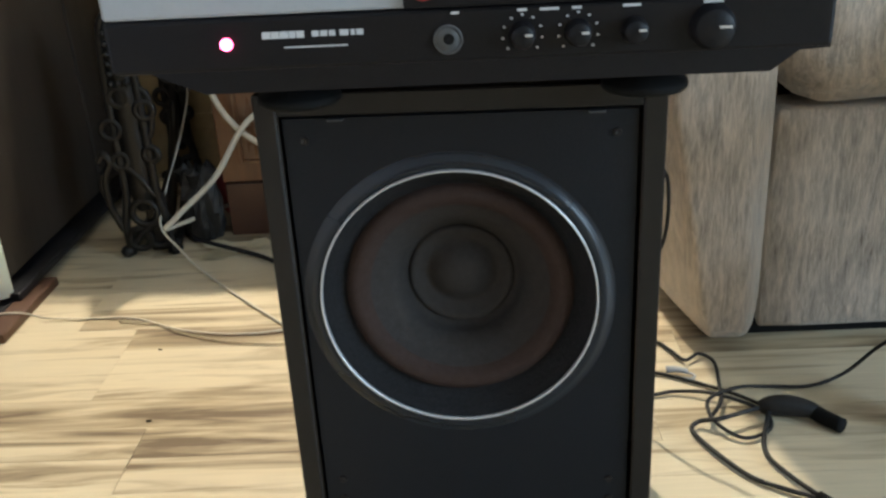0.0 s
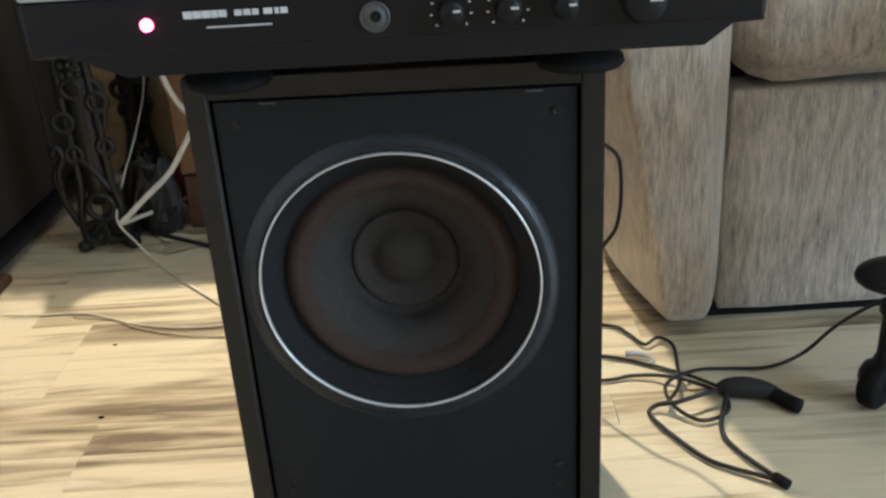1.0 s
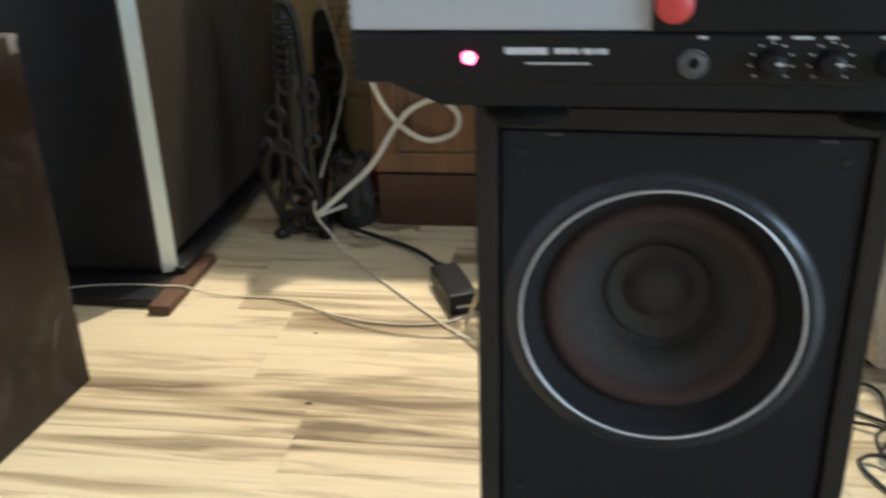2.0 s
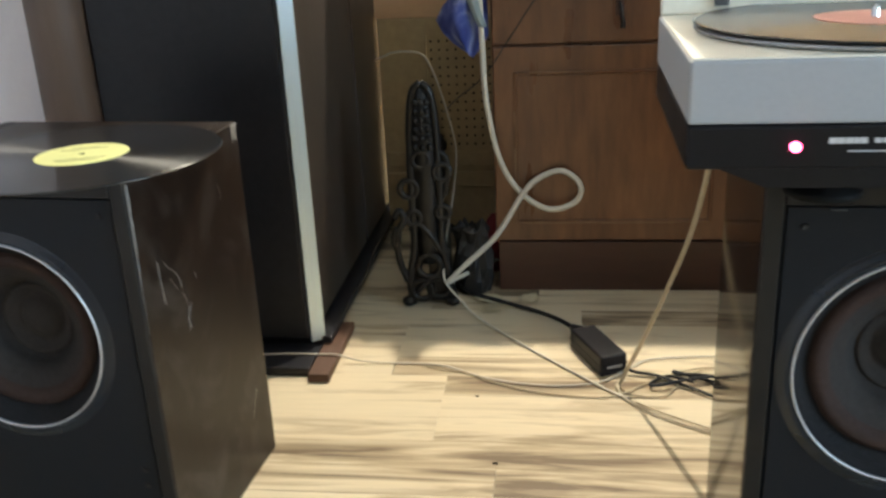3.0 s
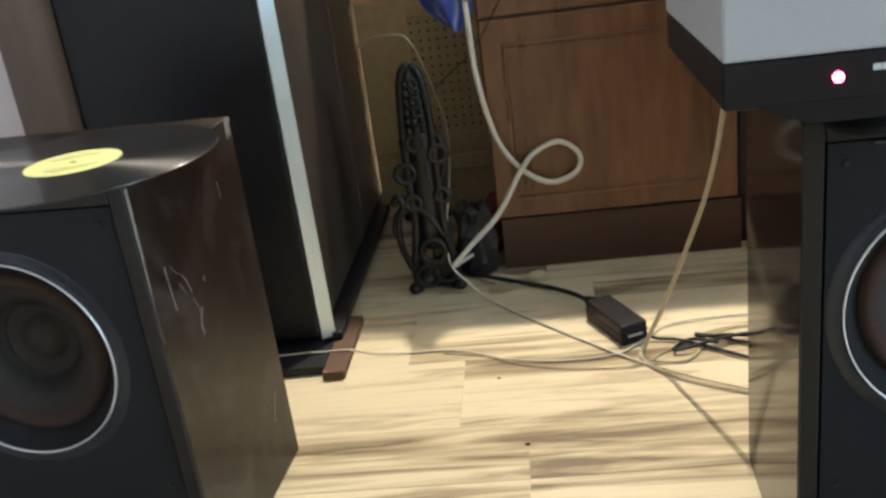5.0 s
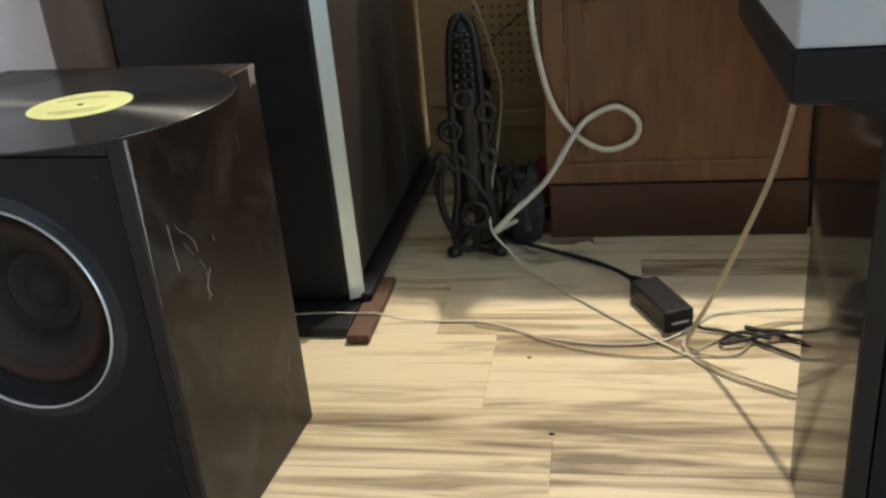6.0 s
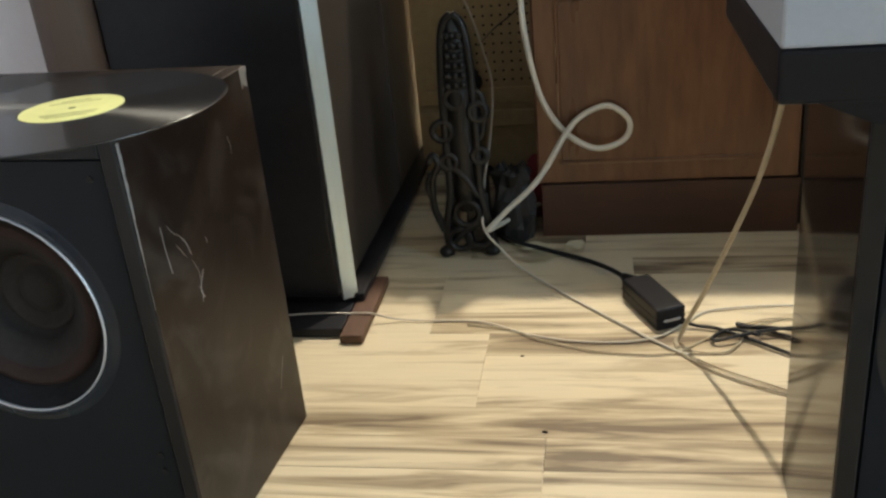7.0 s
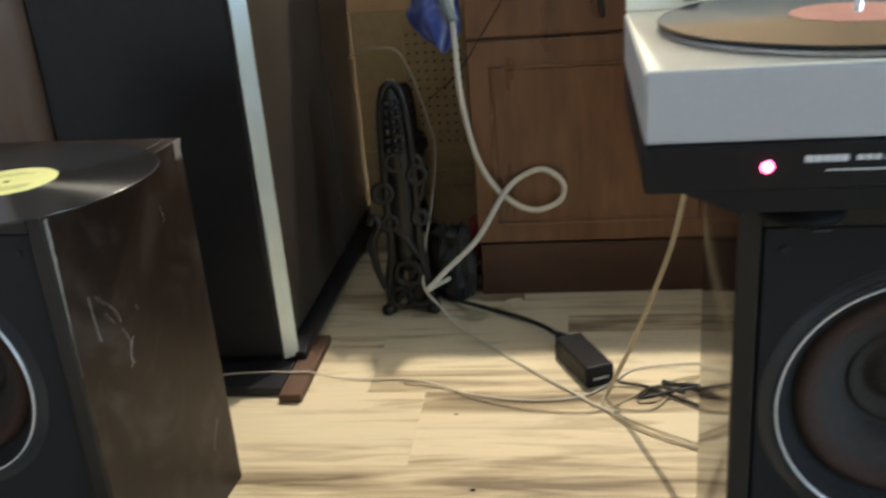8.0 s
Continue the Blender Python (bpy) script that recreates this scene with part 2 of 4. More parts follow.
M_SOFA = material("chenille_fabric", (0.63, 0.51, 0.41), 0.34, 0, second=(0.21, 0.163, 0.127), grain=330, stretch=(1, 1, 0.16), bump=0.7, spec=1.0, sheen=0.5, dist=0.003, blotch=120)
M_IRON = material("cast_iron", (0.020, 0.0175, 0.016), 0.34, 0.4, vary=0.3, grain=90, bump=0.4)
M_WCORD = material("white_cord", (0.62, 0.56, 0.46), 0.6, 0, vary=0.08, grain=90, bump=0.05)
M_YCORD = material("cream_wire", (0.47, 0.385, 0.255), 0.55, 0, vary=0.12, grain=70, bump=0.05)
M_BCORD = material("black_cord", (0.020, 0.018, 0.018), 0.5, 0, vary=0.2, grain=90, bump=0.05, spec=0.25)
M_CLOTH = cloth_material()
M_FOLD = material("pale_green_cotton", (0.34, 0.38, 0.30), 0.9, 0, second=(0.20, 0.24, 0.26), grain=120, stretch=(1, 1, 0.2), bump=0.4, sheen=0.3)
M_BAG = material("dark_plastic_bag", (0.010, 0.009, 0.0085), 0.5, 0, second=(0.024, 0.020, 0.018), grain=25, bump=0.5, dist=0.01)
M_REDC = material("red_cloth", (0.20, 0.016, 0.022), 0.8, 0, vary=0.2, grain=120, bump=0.2)
M_PAPER = material("cream_paper", (0.66, 0.58, 0.40), 0.85, 0, vary=0.08, grain=40, bump=0.05)
M_LID = glass_material("clear_acrylic", (0.96, 0.97, 0.97))
M_PANE = glass_material("window_glass")
M_LED = emitter("red_led", (1.0, 0.10, 0.25), 14)
M_BULB = emitter("bulb_glass", (1.0, 0.82, 0.55), 18)

# ---- building helpers ----


def link(name, bm, mat, smooth=False):
    me = bpy.data.meshes.new(name)
    bmesh.ops.recalc_face_normals(bm, faces=bm.faces[:])
    bm.to_mesh(me)
    bm.free()
    me.materials.append(mat)
    if smooth:
        for p in me.polygons:
            p.use_smooth = True
    return new(name, me)


def part(name, bm, mat, parent, label="", smooth=False):
    """One mesh under a thing or a part, in the parent's own coordinates."""
    ob = link(name, bm, mat, smooth)
    ob.parent = parent
    return tagged(ob, label) if label else ob


def thing(name, m, label, category, group="", kind=""):
    ob = new(name)
    ob.empty_display_size = 0.05
    ob.matrix_world = m
    return tagged(ob, label, category, group, kind)


def box(x0, x1, y0, y1, z0, z1, bevel=0.0, seg=2, bm=None):
    made = bmesh.new()
    bmesh.ops.create_cube(made, size=1)
    for v in made.verts:
        v.co = Vector(((x0 + x1) / 2 + v.co.x * (x1 - x0), (y0 + y1) / 2 + v.co.y * (y1 - y0), (z0 + z1) / 2 + v.co.z * (z1 - z0)))
    if bevel:
        bmesh.ops.bevel(made, geom=made.edges[:], offset=bevel, segments=seg, profile=0.5, affect="EDGES")
    if bm is None:
        return made
    return merge(bm, made)


def merge(bm, other):
    me = bpy.data.meshes.new("join")
    other.to_mesh(me)
    other.free()
    bm.from_mesh(me)
    bpy.data.meshes.remove(me)
    return bm


def lathe(profile, seg=64, axis="Z", close=False):
    """A turned shape from (radius, height) pairs round an axis."""
    bm = bmesh.new()
    rings = []
    for r, h in profile:
        ring = []
        for i in range(seg):
            a = 2 * math.pi * i / seg
            c = (r * math.cos(a), r * math.sin(a), h)
            ring.append(bm.verts.new(c if axis == "Z" else (c[0], h, c[1])))
        rings.append(ring)
    for a, b in zip(rings, rings[1:]):
        for i in range(seg):
            bm.faces.new((a[i], a[(i + 1) % seg], b[(i + 1) % seg], b[i]))
    if close:
        bm.faces.new(rings[0])
        bm.faces.new(rings[-1])
    return bm


def smooth_path(points, steps=8):
    p = [Vector(q) for q in points]
    p = [p[0] * 2 - p[1]] + p + [p[-1] * 2 - p[-2]]
    out = []
    for i in range(1, len(p) - 2):
        for k in range(steps):
            t = k / steps
            a, b, c, d = p[i - 1:i + 3]
            out.append(0.5 * ((2 * b) + (c - a) * t + (2 * a - 5 * b + 4 * c - d) * t * t + (3 * b - a - 3 * c + d) * t ** 3))
    return out + [p[-2]]


def tube(points, r, sides=8, steps=8, taper=None, bm=None):
    """A round cord along a smooth path through the points."""
    path = smooth_path(points, steps) if steps > 1 else [Vector(q) for q in points]
    made = bmesh.new() if bm is None else bm
    up = Vector((0.13, 0.21, 1)).normalized()
    rings = []
    for i, c in enumerate(path):
        d = (path[min(i + 1, len(path) - 1)] - path[max(i - 1, 0)])
        d = d.normalized() if d.length > 1e-9 else Vector((1, 0, 0))
        u = d.cross(up)
        u = (u if u.length > 1e-4 else d.cross(Vector((1, 0, 0)))).normalized()
        v = d.cross(u)
        rr = r * (taper(i / (len(path) - 1)) if taper else 1)
        rings.append([made.verts.new(c + (u * math.cos(a) + v * math.sin(a)) * rr) for a in [2 * math.pi * k / sides for k in range(sides)]])
    for a, b in zip(rings, rings[1:]):
        for k in range(sides):
            made.faces.new((a[k], a[(k + 1) % sides], b[(k + 1) % sides], b[k]))
    made.faces.new(rings[0])
    made.faces.new(rings[-1])
    return made


def ball(c, r, bm=None, scale=(1, 1, 1), seg=10):
    made = bmesh.new()
    bmesh.ops.create_uvsphere(made, u_segments=seg, v_segments=seg // 2 + 2, radius=r)
    for v in made.verts:
        v.co = Vector(c) + Vector([a * b for a, b in zip(v.co, scale)])
    return made if bm is None else merge(bm, made)


def ring_shape(c, r, thick, normal_axis="Y", bm=None, seg=18, sides=6):
    made = bmesh.new() if bm is None else bm
    rows = []
    for i in range(seg):
        a = 2 * math.pi * i / seg
        row = []
        for k in range(sides):
            b = 2 * math.pi * k / sides
            q, h = r + thick * math.cos(b), thick * math.sin(b)
            p = (q * math.cos(a), h, q * math.sin(a)) if normal_axis == "Y" else (q * math.cos(a), q * math.sin(a), h)
            row.append(made.verts.new(Vector(c) + Vector(p)))
        rows.append(row)
    for i in range(seg):
        for k in range(sides):
            a, b = rows[i], rows[(i + 1) % seg]
            made.faces.new((a[k], a[(k + 1) % sides], b[(k + 1) % sides], b[k]))
    return made


def structure(name, bm, mat, label):
    return tagged(link(name, bm, mat), label, name.split("_")[0], "", "structure")


# ---- room ----
floor = structure("floor", box(X0 - 0.1, X1 + 0.1, Y0 - 0.1, Y1 + 0.1, -0.08, -0.0045), M_FLOOR, "pale streaked laminate floor of long narrow planks")
floor["category"] = "floor"
structure("wall_north", box(X0 - 0.1, X1 + 0.1, Y1, Y1 + 0.1, 0, CEIL), M_WALLN, "tan papered wall behind the furniture")
structure("wall_west", box(X0 - 0.1, X0, Y0, Y1, 0, CEIL), M_WALLL, "pale lilac papered wall")
structure("wall_south", box(X0 - 0.1, X1 + 0.1, Y0 - 0.1, Y0, 0, CEIL), M_WALLN, "tan papered wall")
wall = bmesh.new()
WY0, WY1, WZ0, WZ1 = -2.0, -0.2, 0.5, 1.8
for q in ((Y0, WY0, 0, CEIL), (WY1, Y1, 0, CEIL), (WY0, WY1, 0, WZ0), (WY0, WY1, WZ1, CEIL)):
    box(X1, X1 + 0.1, q[0], q[1], q[2], q[3], bm=wall)
structure("wall_east", wall, M_WALLN, "tan papered wall with a window")
structure("wall_nook", box(X0, -1.068, 1.235, 1.30, 0, CEIL), M_WALLL, "pale lilac papered wall end beside the post")
structure("ceiling", box(X0 - 0.1, X1 + 0.1, Y0 - 0.1, Y1 + 0.1, CEIL, CEIL + 0.1), M_CEIL, "white painted ceiling")
win = thing("window_1", pose(0, 0, 0), "white framed window letting in daylight", "window", kind="structure")
fr = bmesh.new()
for q in ((WY0, WY0 + 0.07, WZ0, WZ1), (WY1 - 0.07, WY1, WZ0, WZ1), (WY0 + 0.07, WY1 - 0.07, WZ0, WZ0 + 0.07), (WY0 + 0.07, WY1 - 0.07, WZ1 - 0.07, WZ1), (-1.13, -1.07, WZ0 + 0.07, WZ1 - 0.07)):
    box(X1 + 0.02, X1 + 0.08, q[0], q[1], q[2], q[3], bm=fr)
part("window_frame", fr, M_CEIL, win)
for a, b in ((WY0 + 0.07, -1.13), (-1.07, WY1 - 0.07)):
    pane = part("pane", box(X1 + 0.05, X1 + 0.055, a, b, WZ0 + 0.07, WZ1 - 0.07), M_PANE, win)
    pane.visible_shadow = False
part("window_sill", box(X1 - 0.16, X1 - 0.002, WY0 - 0.05, WY1 + 0.05, WZ0 - 0.03, WZ0 - 0.002, 0.006), M_CEIL, win)

# ---- loudspeakers ----


def speaker(m, label, w, dep, ht, ring_drop, ring_x, clips, wood):
    sp = thing("loudspeaker", m, label, "loudspeaker", "pair of loudspeakers")
    t = 0.017
    for q, name in (((-w / 2, -w / 2 + t, 0, ht), "side_panel"), ((w / 2 - t, w / 2, 0, ht), "side_panel"), ((-w / 2 + t, w / 2 - t, ht - t, ht), "top_panel"), ((-w / 2 + t, w / 2 - t, 0, t), "bottom_panel")):
        part(name, box(q[0], q[1], 0.003, dep, q[2], q[3], 0.0015, 1), wood, sp, "dark brown polished veneer, scratched")
    part("back_panel", box(-w / 2 + t, w / 2 - t, dep - 0.02, dep - 0.004, t, ht - t), M_RIM, sp)
    for q in ((-w / 2, -w / 2 + t, 0, ht), (w / 2 - t, w / 2, 0, ht), (-w / 2 + t, w / 2 - t, ht - t, ht), (-w / 2 + t, w / 2 - t, 0, t)):
        part("front_edge", box(q[0] + 0.0004, q[1] - 0.0004, 0.0, 0.0028, q[2], q[3], 0.001, 1), M_RIM, sp, "rubbed dark front edge")
    # baffle with a round opening
    r, rz = 0.109, ht - ring_drop
    R = r + 0.014
    bm = bmesh.new()
    seg, x0, x1, z0, z1 = 72, -w / 2 + t + 0.003, w / 2 - t - 0.003, t + 0.003, ht - t - 0.003
    inner, outer, back = [], [], []
    for i in range(seg):
        a = 2 * math.pi * i / seg
        c, s = math.cos(a), math.sin(a)
        k = min((x1 - ring_x) / c if c > 1e-6 else 9, (x0 - ring_x) / c if c < -1e-6 else 9, (z1 - rz) / s if s > 1e-6 else 9, (z0 - rz) / s if s < -1e-6 else 9)
        inner.append(bm.verts.new((ring_x + R * c, 0.005, rz + R * s)))
        outer.append(bm.verts.new((ring_x + k * c, 0.005, rz + k * s)))
        back.append(bm.verts.new((ring_x + k * c, 0.022, rz + k * s)))
    for i in range(seg):
        j = (i + 1) % seg
        bm.faces.new((inner[i], inner[j], outer[j], outer[i]))
        bm.faces.new((outer[i], outer[j], back[j], back[i]))
    # pull the outer points nearest a corner into it
    for cx in (x0, x1):
        for cz in (z0, z1):
            i = min(range(seg), key=lambda q: (outer[q].co.x - cx) ** 2 + (outer[q].co.z - cz) ** 2)
            outer[i].co.x = back[i].co.x = cx
            outer[i].co.z = back[i].co.z = cz
    baffle = part("baffle", bm, M_PANEL, sp, "flat black painted front panel")
    def turned(name, profile, mat, label="", parent=sp):
        b = lathe(profile, 72, "Y")
        bmesh.ops.translate(b, verts=b.verts[:], vec=(ring_x, 0, rz))
        return part(name, b, mat, parent, label, True)
    turned("dish", [(R, 0.005), (R - 0.003, 0.0044), (r + 0.008, 0.0018), (r + 0.004, 0.0004), (r + 0.0018, 0.0015)], M_DISH, "dark satin flare round the woofer")
    woofer = turned("woofer", [(r + 0.0018, 0.003), (r - 0.003, 0.006), (r - 0.008, 0.015), (r - 0.013, 0.021), (r - 0.017, 0.022)], M_GASKET, "bass driver with a dark ribbed rim")
    turned("ring", [(r + 0.0009, 0.003), (r + 0.0007, -0.0003), (r - 0.0007, -0.0003), (r - 0.0010, 0.003), (r + 0.0009, 0.003)], M_RING, "thin bright metal ring", woofer)
    turned("surround", [(r - 0.017, 0.022), (r - 0.019, 0.0185), (r - 0.023, 0.0165), (r - 0.028, 0.017), (r - 0.033, 0.021), (r - 0.036, 0.0245)], M_SURR, "brown ribbed cloth surround", woofer)
    turned("cone", [(r - 0.036, 0.0245), (r - 0.047, 0.033), (r - 0.060, 0.043), (0.052, 0.0475), (0.0445, 0.0545)], M_CONE, "dark grey paper cone", woofer)
    turned("dust_cap", [(0.0445, 0.0545), (0.0435, 0.0527), (0.0410, 0.0522), (0.0375, 0.0540), (0.0310, 0.0605), (0.0270, 0.0615), (0.0235, 0.0575), (0.018, 0.0535), (0.010, 0.0512), (0.0002, 0.0505)], M_CONE, "", woofer)
    for sx in (-1, 1):
        for z in (ht - t - 0.02, 0.135, 0.115, t + 0.02):
            sc = lathe([(0.0034, 0.005), (0.0032, 0.0036), (0.0016, 0.0034), (0.0002, 0.0042)], 12, "Y")
            bmesh.ops.translate(sc, verts=sc.verts[:], vec=(sx * (w / 2 - t - 0.018), 0, z))
            part("screw", sc, M_RIM, sp)
    for x in (-0.09, 0.10) if clips else ():
        part("clip", box(x - 0.006, x + 0.006, 0.0005, 0.006, ht - t - 0.0045, ht - t - 0.003, 0.0004, 1), M_SOCKET, sp)
    return sp


speaker(pose(0.066, 0.568, 0, 0, 0, -2.8), "dark brown loudspeaker on the floor under a record player", 0.300, 0.243, 0.480, 0.171, -0.006, True, M_LACQ)
left_sp = speaker(pose(-0.840, 0.653, 0, 0, 0, -4.9), "scratched dark brown loudspeaker with a record lying on top", 0.325, 0.272, 0.470, 0.178, -0.005, False, M_WORN)


for pts, rad in (([(0.040, 0.372), (0.0415, 0.345), (0.044, 0.322)], 0.0004), ([(0.052, 0.368), (0.060, 0.357), (0.068, 0.352)], 0.00022), ([(0.070, 0.350), (0.079, 0.338), (0.083, 0.325)], 0.0003),
                 ([(0.083, 0.318), (0.090, 0.302), (0.091, 0.290)], 0.0002), ([(0.099, 0.300), (0.092, 0.292), (0.087, 0.281), (0.092, 0.272)], 0.00035), ([(0.086, 0.287), (0.089, 0.277), (0.085, 0.270)], 0.0003),
                 ([(0.20, 0.41), (0.204, 0.398), (0.203, 0.389)], 0.0003), ([(0.215, 0.08), (0.224, 0.096), (0.235, 0.115)], 0.0003), ([(0.115, 0.33), (0.118, 0.322)], 0.0003), ([(0.060, 0.345), (0.074, 0.326)], 0.00018)):
    part("scratch", tube([(0.1625, y, z) for y, z in pts], rad * 1.35, 5, 4), M_SCRATCH, left_sp)


chips = random.Random(7)
worn = bmesh.new()
edge, inner = [], []
z = 0.466
while z > 0.30:
    d = 0.0006 + 0.0065 * max(0.0, (z - 0.33) / 0.136) ** 1.3 * chips.uniform(0.55, 1.1)
    edge.append(worn.verts.new((0.16265, 0.0035, z)))
    inner.append(worn.verts.new((0.16265, 0.0035 + d, z + chips.uniform(-0.001, 0.001))))
    z -= chips.uniform(0.003, 0.006)
for i in range(len(edge) - 1):
    worn.faces.new((edge[i], inner[i], inner[i + 1], edge[i + 1]))
part("worn_edge", worn, M_SCRATCH, left_sp, "pale rubbed front corner")
worn = bmesh.new()
y = 0.255
while y < 0.271:
    d = chips.uniform(0.006, 0.03)
    box(0.1620, 0.1628, y, y + 0.003, 0.4695 - d, 0.4695, 0.0002, 1, worn)
    y += 0.0035
part("worn_corner", worn, M_SCRATCH, left_sp, "pale rubbed rear corner")


def record(m, label, label_mat, label_text):
    rec = thing("vinyl_record", m, label, "record")
    disc = lathe([(0.0036, 0.0), (0.150, 0.0), (0.1508, 0.0009), (0.150, 0.0018), (0.146, 0.0016), (0.052, 0.0016), (0.0036, 0.0018), (0.0036, 0.0)], 96)
    part("disc", disc, M_VINYL, rec, "glossy black grooved vinyl", True)
    part("label", lathe([(0.0036, 0.0017), (0.0036, 0.0022), (0.0497, 0.0022), (0.05, 0.0017)], 64), label_mat, rec, label_text)
    return rec


lp = record(pose(-0.773, 0.745, 0.4712, 0, 0, 20), "black vinyl record with a yellow label lying on a loudspeaker", M_LBLY, "plain yellow-green paper label")
bars = bmesh.new()
for y, n in ((0.030, 0.03), (0.022, 0.05), (-0.020, 0.055), (-0.026, 0.05), (-0.032, 0.04)):
    box(-n / 2, n / 2, y - 0.001, y + 0.001, 0.0021, 0.0024, bm=bars)
part("print", bars, M_PRINT, lp)

# ---- record player ----
TX0, TX1, TY0, TY1 = -0.158, 0.304, 0.0, 0.292
tt = thing("record_player", pose(0, 0.511, 0, 0, 0, -1.2), "grey and black record player standing on a loudspeaker", "record player")
bm = bmesh.new()
prof = ((-0.135, 0.5125), (-0.098, 0.4968), (0.267, 0.4968), (0.284, 0.5095), (0.303, 0.5105), (0.303, 0.5125))
fr_, bk_ = ([bm.verts.new((x, y, z)) for x, z in prof] for y in (0.0012, TY1 - 0.02))
for i in range(len(prof)):
    j = (i + 1) % len(prof)
    bm.faces.new((fr_[i], fr_[j], bk_[j], bk_[i]))
bm.faces.new(fr_)
bm.faces.new(bk_)
part("tray", bm, M_BLACK, tt)
part("base", box(TX0, TX1, TY0, TY1, 0.511, 0.5455, 0.003), M_BLACK, tt, "black plastic base and fascia")
part("plinth", box(TX0, TX1, 0.0008, TY1, 0.546, 0.594, 0.0025), M_GREY, tt, "grey painted plinth")
part("top_plate", box(TX0 + 0.002, TX1 - 0.002, 0.003, TY1 - 0.002, 0.5935, 0.5955, 0.0008), M_CREAM, tt, "pale brushed top plate")
panel = part("control_panel", box(0.036, TX1 + 0.001, -0.004, 0.05, 0.5462, 0.597, 0.002), M_BLACK, tt, "black control panel")
for x in (-0.045, 0.195):
    for y in (0.045, 0.25):
        f = lathe([(0.0005, 0.4785), (0.028, 0.4785), (0.030, 0.4810), (0.029, 0.4855), (0.022, 0.4885), (0.020, 0.4966), (0.0005, 0.4966)], 28)
        bmesh.ops.translate(f, verts=f.verts[:], vec=(x, y, 0))
        part("foot", f, M_RUBBER, tt, "wide black rubber foot", True)


def knob(x, z, r, h, mat, name="knob", y0=0.0, label=""):
    b = lathe([(r * 1.12, y0 + 0.001), (r * 1.1, y0 - 0.002), (r, y0 - 0.003), (r * 0.94, y0 - h + 0.001), (r * 0.86, y0 - h), (0.0004, y0 - h)], 28, "Y")
    bmesh.ops.translate(b, verts=b.verts[:], vec=(x, 0, z))
    return part(name, b, mat, tt, label, True)


led = knob(-0.079, 0.529, 0.0036, 0.0035, M_LED, "indicator_light", 0, "lit red indicator light")
jack = knob(0.063, 0.526, 0.0085, 0.002, M_SOCKET, "socket", 0, "round metal headphone socket")
part("socket_hole", lathe([(0.0036, -0.0022), (0.0034, -0.0026), (0.0003, -0.0026)], 20, "Y"), M_RUBBER, jack).location = (0.0635, 0, 0.5265)
for x, r in ((0.110, 0.0078), (0.145, 0.0078), (0.180, 0.0078), (0.228, 0.013)):
    kb = knob(x, 0.527, r, 0.011, M_BLACK)
    part("pointer", box(x + r * 0.15, x + r * 0.75, -0.0118, -0.0105, 0.5275, 0.529), M_RING, kb)
knob(0.049, 0.563, 0.0105, 0.004, M_RED, "start_button", -0.004, "round red start button")
marks = bmesh.new()
for cx in (0.110, 0.145):
    for k in range(-4, 5):
        a = math.radians(90 + k * 33)
        x, z = cx + 0.0125 * math.cos(a), 0.527 + 0.0125 * math.sin(a)
        box(x - 0.0008, x + 0.0008, -0.0006, 0.001, z - 0.0006, z + 0.0006, bm=marks)
part("scale_marks", marks, M_WHITE, tt, "tiny white dots round the knobs")
for x, wd in ((0.068, 0.005), (0.110, 0.006), (0.127, 0.012), (0.144, 0.006), (0.178, 0.011), (0.228, 0.012)):
    part("print_bar", box(x - wd / 2, x + wd / 2, -0.0006, 0.001, 0.5415, 0.5432), M_WHITE, tt)
name_bars = bmesh.new()
for i, (a, b) in enumerate(((0, 5.5), (6, 11), (11.5, 17), (17.5, 21.5), (22, 27), (32, 36.5), (37.5, 42), (43, 47), (50, 55.5), (57, 59.5), (60.5, 65))):
    h = 0.0044 if i < 5 else 0.0036
    box(-0.0555 + a * 0.001, -0.0555 + b * 0.001, -0.0006, 0.001, 0.5335 - h / 2, 0.5335 + h / 2, bm=name_bars)
box(-0.042, -0.001, -0.0006, 0.001, 0.5250, 0.5260, bm=name_bars)
part("name_plate", name_bars, M_WHITE, tt, "maker's mark as plain white bars")
CX, CY = 0.012, 0.153
platter = part("platter", lathe([(0.001, 0.5956), (0.146, 0.5956), (0.1494, 0.5966), (0.1498, 0.5992), (0.148, 0.6008), (0.001, 0.6008)], 96), M_STROBE, tt, "cast alloy platter with strobe dots", True)
platter.location = (CX, CY, 0)
dots = bmesh.new()
for i in range(90):
    a = 2 * math.pi * i / 90
    ball((0.1498 * math.cos(a), 0.1498 * math.sin(a), 0.5982), 0.0012, dots, (0.5, 1, 1), 6)
part("strobe_dots", dots, M_CHROME, platter)
part("mat", lathe([(0.001, 0.6009), (0.1475, 0.6009), (0.1475, 0.6019), (0.001, 0.6019)], 64), M_RUBBER, platter)
sp = part("spindle", lathe([(0.0034, 0.599), (0.0034, 0.612), (0.002, 0.6145), (0.0003, 0.615)], 16), M_CHROME, tt, "chrome spindle", True)
sp.location = (CX, CY, 0)
record(tt.matrix_world @ pose(CX, CY, 0.6020, 0, 0, 40), "black vinyl record with a pink label on the record player", M_LBLP, "plain pink paper label")
lid = part("lid", box(TX0 + 0.002, TX1 - 0.002, TY1 - 0.004, TY1 - 0.001, 0.5965, 0.94), M_LID, tt, "raised clear acrylic lid")
for x in (TX0 + 0.002, TX1 - 0.005):
    part("lid_side", box(x, x + 0.003, TY1 - 0.05, TY1 - 0.0105, 0.632, 0.94), M_LID, lid)
